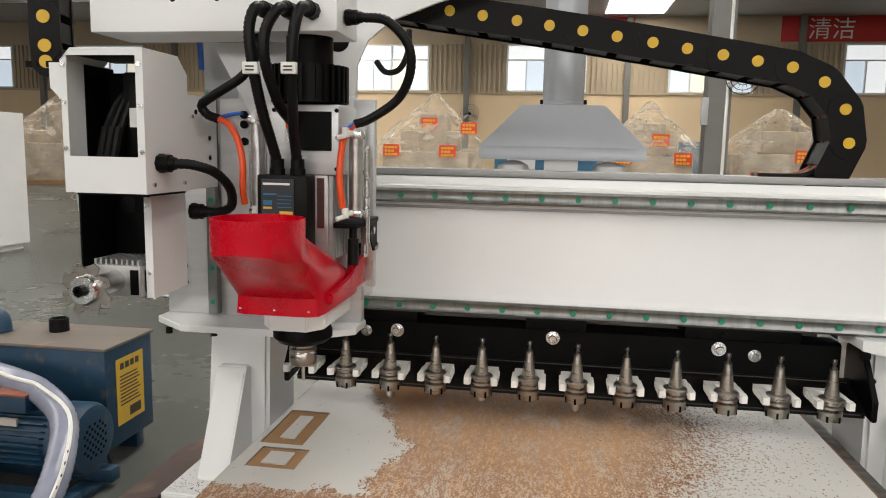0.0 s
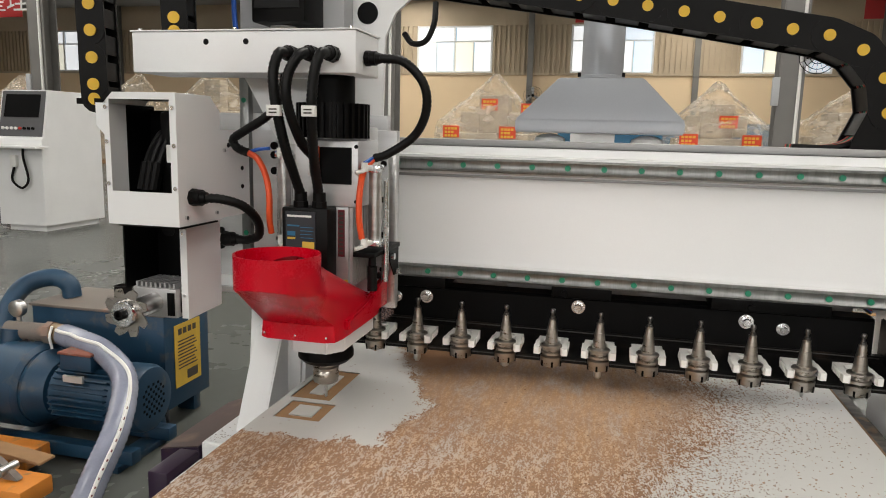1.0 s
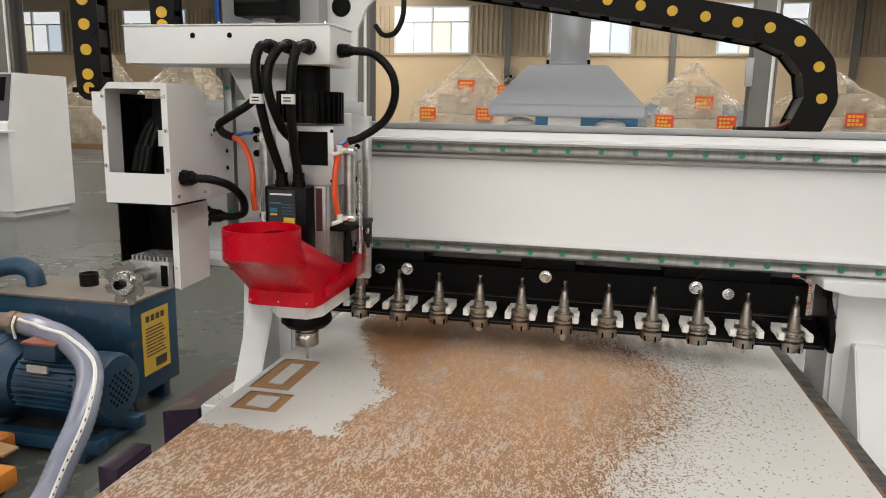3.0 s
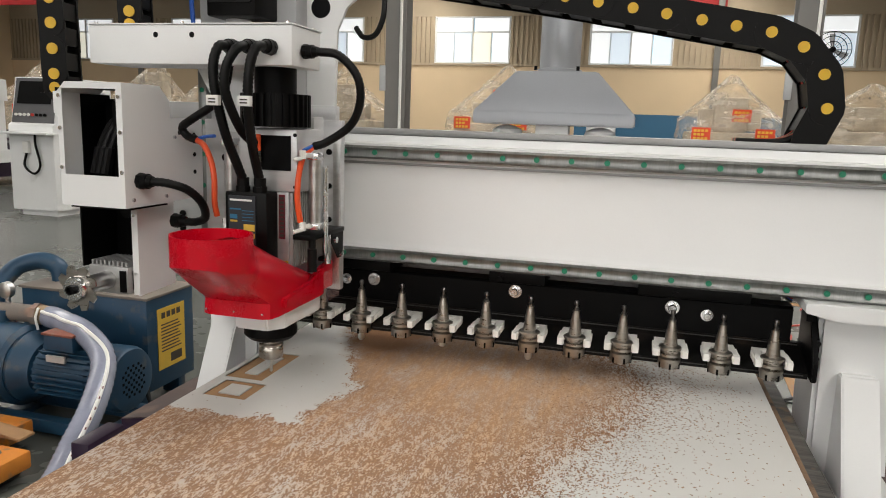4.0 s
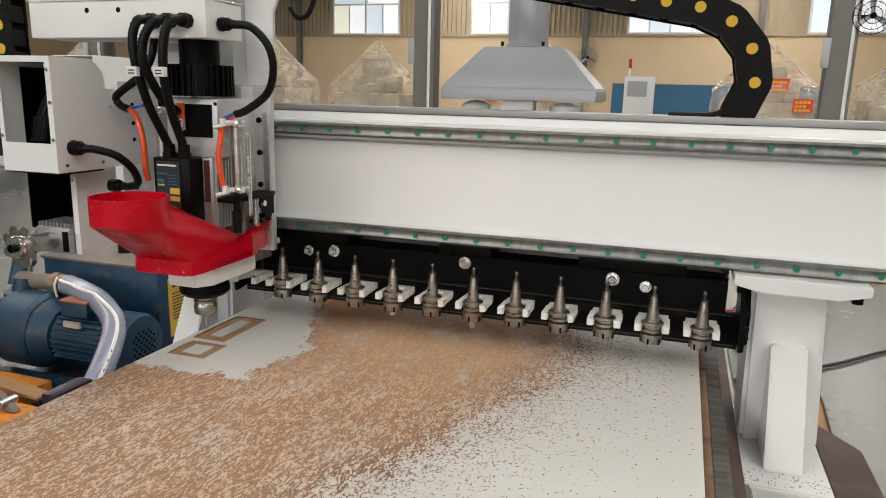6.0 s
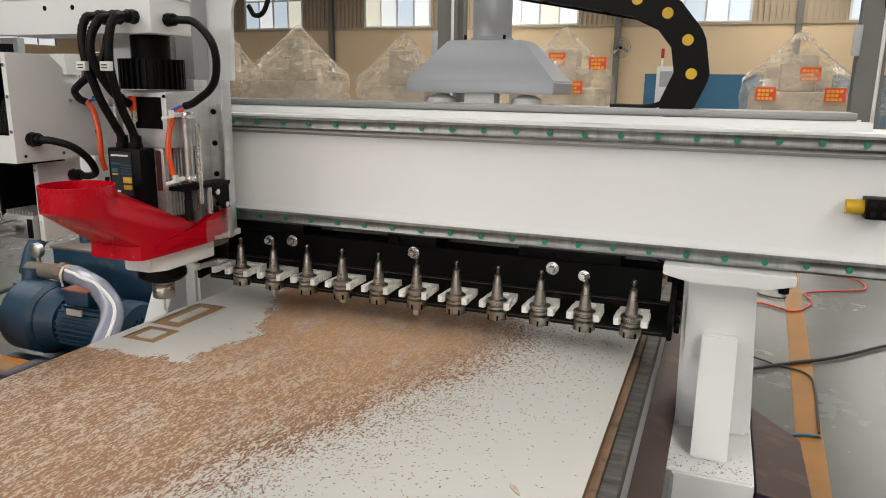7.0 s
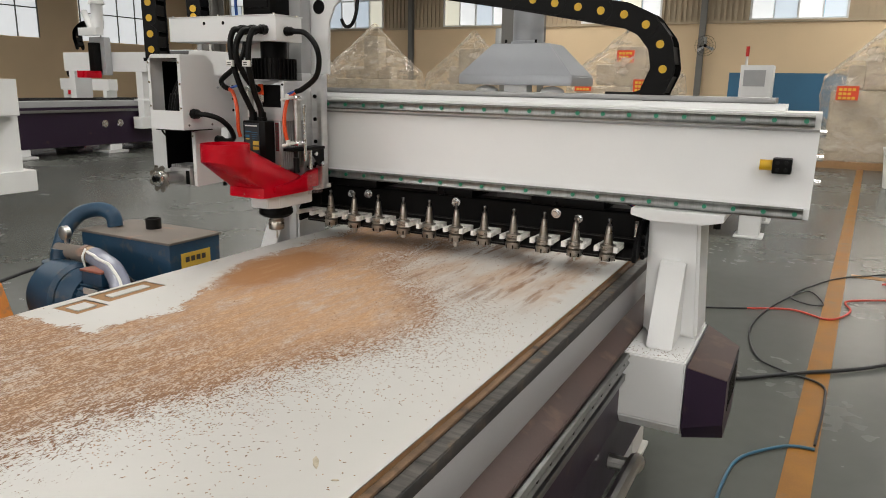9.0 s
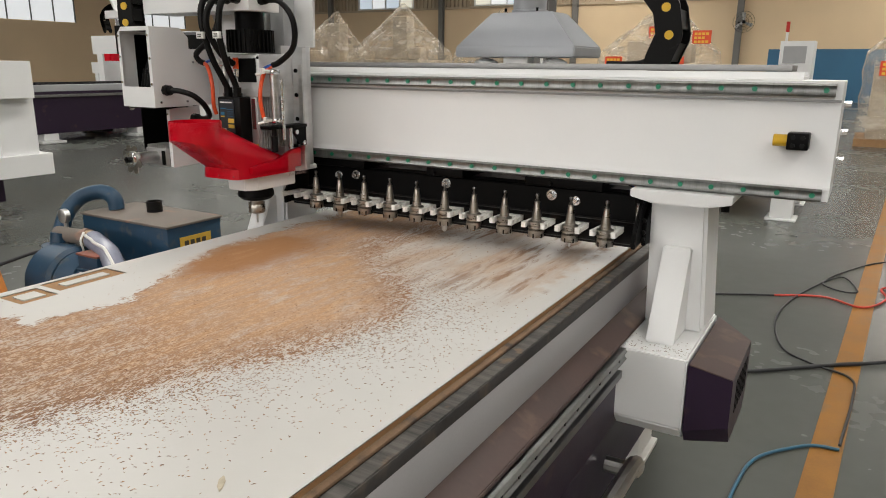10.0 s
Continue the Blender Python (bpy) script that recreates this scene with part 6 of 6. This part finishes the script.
def package(x, y, w, d, shoulder, peak, lean, seed, labels, half=.29):
    """A machine wrapped in stretch film: boxy base, tent of film drawn up to a mast."""
    rnd = random.Random(seed)
    p = thing("wrapped_machine", "machine wrapped in crinkled clear film on a pallet, red stickers", "wrapped machine", (x, y, 0), group="wrapped machines")
    part("pallet", bx(B(), x - w / 2, x + w / 2, y - d / 2, y + d / 2, 0, .14), MDF, p)
    bm = bx(B(), x - w * .42, x + w * .42, y - d * .4, y + d * .4, .14, shoulder - .15, .05)
    bx(bm, x + lean - .35, x + lean + .35, y - .3, y + .3, shoulder - .15, peak - .5, .05)
    bx(bm, x - w * .3, x + w * .3, y - .2, y + .25, shoulder - .12, shoulder + .35, .05)
    part("machine", bm, INSIDE, p)
    n, rows = 72, []
    bm = B()
    levels = [(.14 + (shoulder - .14) * k / 6, .97 + .03 * (k % 2), 7) for k in range(7)]
    levels += [(shoulder + (peak - shoulder) * f, k, sq) for f, k, sq in ((.08, .97, 5), (.18, .86, 4), (.30, .74, 3.4), (.42, .61, 3), (.54, .48, 2.6), (.66, .36, 2.4), (.78, .24, 2.2), (.90, .12, 2), (1, .04, 2))]
    creases = [(rnd.randint(5, 19), rnd.uniform(0, 6), rnd.uniform(.01, .05)) for _ in range(7)]
    for z, k, sq in levels:
        f = max(0, (z - shoulder) / (peak - shoulder))
        ring = []
        for i in range(n):
            a = 2 * math.pi * i / n
            u, v = math.cos(a), math.sin(a)
            q = (abs(u) ** sq + abs(v) ** sq) ** (-1 / sq)
            fold = 1 + sum(h * abs(math.sin(a * w_ / 2 + o + f * 2.2)) for w_, o, h in creases) * (.25 + 1.1 * f) - .09 * f + .008 * rnd.uniform(-1, 1)
            ring.append(bm.verts.new((x + lean * f + w / 2 * u * q * k * fold, y + d / 2 * v * q * k * fold, z + .06 * rnd.uniform(-1, 1) * (0 < f < 1))))
        rows.append(ring)
    for a, b in zip(rows, rows[1:]):
        for i in range(n):
            bm.faces.new((a[i], a[(i + 1) % n], b[(i + 1) % n]))
            bm.faces.new((a[i], b[(i + 1) % n], b[i]))
    bm.faces.new(rows[-1])
    part("film", bm, FILM, p, "crinkled clear stretch film", 32)
    for lx, lz in labels:
        f = max(0, (lz - shoulder) / (peak - shoulder))
        yy = y - d / 2 * (1.04 if f == 0 else max(.15, .92 - .75 * f)) - .05
        s = part("sticker", bx(B(), x + lx - half, x + lx + half, yy - .012, yy - .004, lz - half * .7, lz + half * .7), STICKER, p, "orange-red warning sticker with yellow print")
        for k in range(3):
            for j in range(4 - k % 2):
                u = x + lx - half * .78 + j * half * .40
                part("print_mark", bx(B(), u, u + half * .30, yy - .016, yy - .0125, lz + half * (.22 - .42 * k), lz + half * (.48 - .42 * k)), STICKER_PRINT, s)


package(-4.07, 15.5, 2.4, 2.0, 1.66, 2.90, .10, 1, [(-.73, 1.53), (.57, 1.53), (.07, 2.16), (1.0, 2.06)], .19)
package(1.02, 15.5, 2.15, 1.75, 1.66, 2.76, .0, 2, [(-.63, 1.46), (.63, 1.46), (.17, 1.86)], .19)
package(3.9, 15.5, 2.3, 1.9, 1.76, 2.62, -.1, 3, [(.2, 1.56)], .19)
package(-9.0, 17.5, 2.3, 2.0, 1.65, 2.98, .0, 4, [])
package(-16.8, 24, 3.8, 2.8, 1.8, 3.85, .2, 5, [])
package(-20.6, 24, 3.2, 2.8, 1.7, 3.65, .6, 6, [])
package(-26.0, 24, 3.2, 2.8, 1.7, 3.5, .2, 7, [(.3, 1.5)])
column(1.84, 12.5)
column(-5.71, 12.5)
column(-14.0, 12.5)
column(9.0, 12.5)


def column_fan(x, y, z, r):
    """A caged fan on a bracket."""
    f = thing("wall_fan", "caged workshop fan fixed to a steel column", "fan", (x, y, z), group="column fans")
    bm = rod(B(), (x, y, z), (x, y - .10, z), r * .16, n=14)
    part("hub", bm, BLACK, f)
    for k in range(3):
        a = 2.1 * k + .4
        b = slab(B(), [(r * .1, -r * .12), (r * .85, -r * .22), (r * .9, r * .16), (r * .1, r * .08)], "y", -.004, .004)
        bmesh.ops.rotate(b, verts=b.verts[:], cent=(0, 0, 0), matrix=Matrix.Rotation(a, 3, "Y") @ Matrix.Rotation(.4, 3, "X"))
        bmesh.ops.translate(b, verts=b.verts[:], vec=(x, y - .05, z))
        part("blade", b, GREY_PAINT, f)
    for q in (.45, .75, 1.0):
        pts = [(x + r * q * math.cos(2 * math.pi * i / 24), y - .12 + .05 * q, z + r * q * math.sin(2 * math.pi * i / 24)) for i in range(25)]
        part("cage_ring", hose(B(), pts, .008, n=6, steps=1), BLACK, f)
    for k in range(16):
        a = 2 * math.pi * k / 16
        part("cage_wire", rod(B(), (x, y - .12, z), (x + r * math.cos(a), y - .07, z + r * math.sin(a)), .004, n=5), BLACK, f)
    part("bracket", rod(B(), (x, y, z), (x - .33, y + .2, z - .02), .03, n=8), BLACK, f)


column_fan(2.20, 12.25, 2.95, .30)
column_fan(-6.22, 41.4, 3.85, .55)


def bucket(x, y, s=1.0, label="white plastic bucket standing on the floor"):
    b = thing("bucket", label, "bucket", (x, y, 0), group="buckets")
    ax = Matrix.Translation((x, y, 0))
    part("pail", turned(B(), [(.18 * s, 0), (.23 * s, .60 * s), (.245 * s, .60 * s), (.245 * s, .64 * s), (.225 * s, .64 * s), (.17 * s, .03)], ax, 28), LABEL_WHITE, b)
    part("bail", hose(B(), [(x - .23 * s, y - .01, .56 * s), (x - .15 * s, y - .24 * s, .45 * s), (x + .15 * s, y - .24 * s, .45 * s), (x + .23 * s, y - .01, .56 * s)], .008, n=6), STEEL, b)


bucket(1.18, 11.8)
bucket(-8.6, 9.2, 1.4, "large white plastic drum standing on the floor")


def roof_frames():
    """Rafters and purlins under the roof."""
    for y in (3, 12.5, 22, 32):
        bm = bx(B(), X0, X1, y - .12, y + .12, 8.55, 8.60)
        bx(bm, X0, X1, y - .12, y + .12, 9.10, 9.15)
        bx(bm, X0, X1, y - .015, y + .015, 8.60, 9.10)
        solo("roof_beam", bm, COLUMN, "grey steel roof beam", "beam", "structure")


roof_frames()


# ================================================================ what moves
def motions():
    ts = [0, .1, .2, .3, .4, .5, .6, .8, 1.0, 1.2, 1.35, 1.5, 1.6, 1.8, 2, 2.25, 2.5, 2.7, 2.85, 3.0, 3.15, 3.3, 3.45, 3.6, 3.8, 4, 4.15, 4.3, 4.5, 4.6, 4.7, 4.8, 5, 5.5, 6.0, 6.5, 7, 7.1, 7.2, 7.35, 7.5,
          7.75, 8, 8.15, 8.3, 8.5, 9, 10]
    for ob, sx, sz in MOVERS:
        m = ob.matrix_basis.copy()
        walk(ob, [(t, Matrix.Translation((sx * at(SLIDE, t) + (at(BEND, t) if ob is drag else 0), at(GANTRY, t), sz * at(LIFT, t))) @ m) for t in ts])


motions()
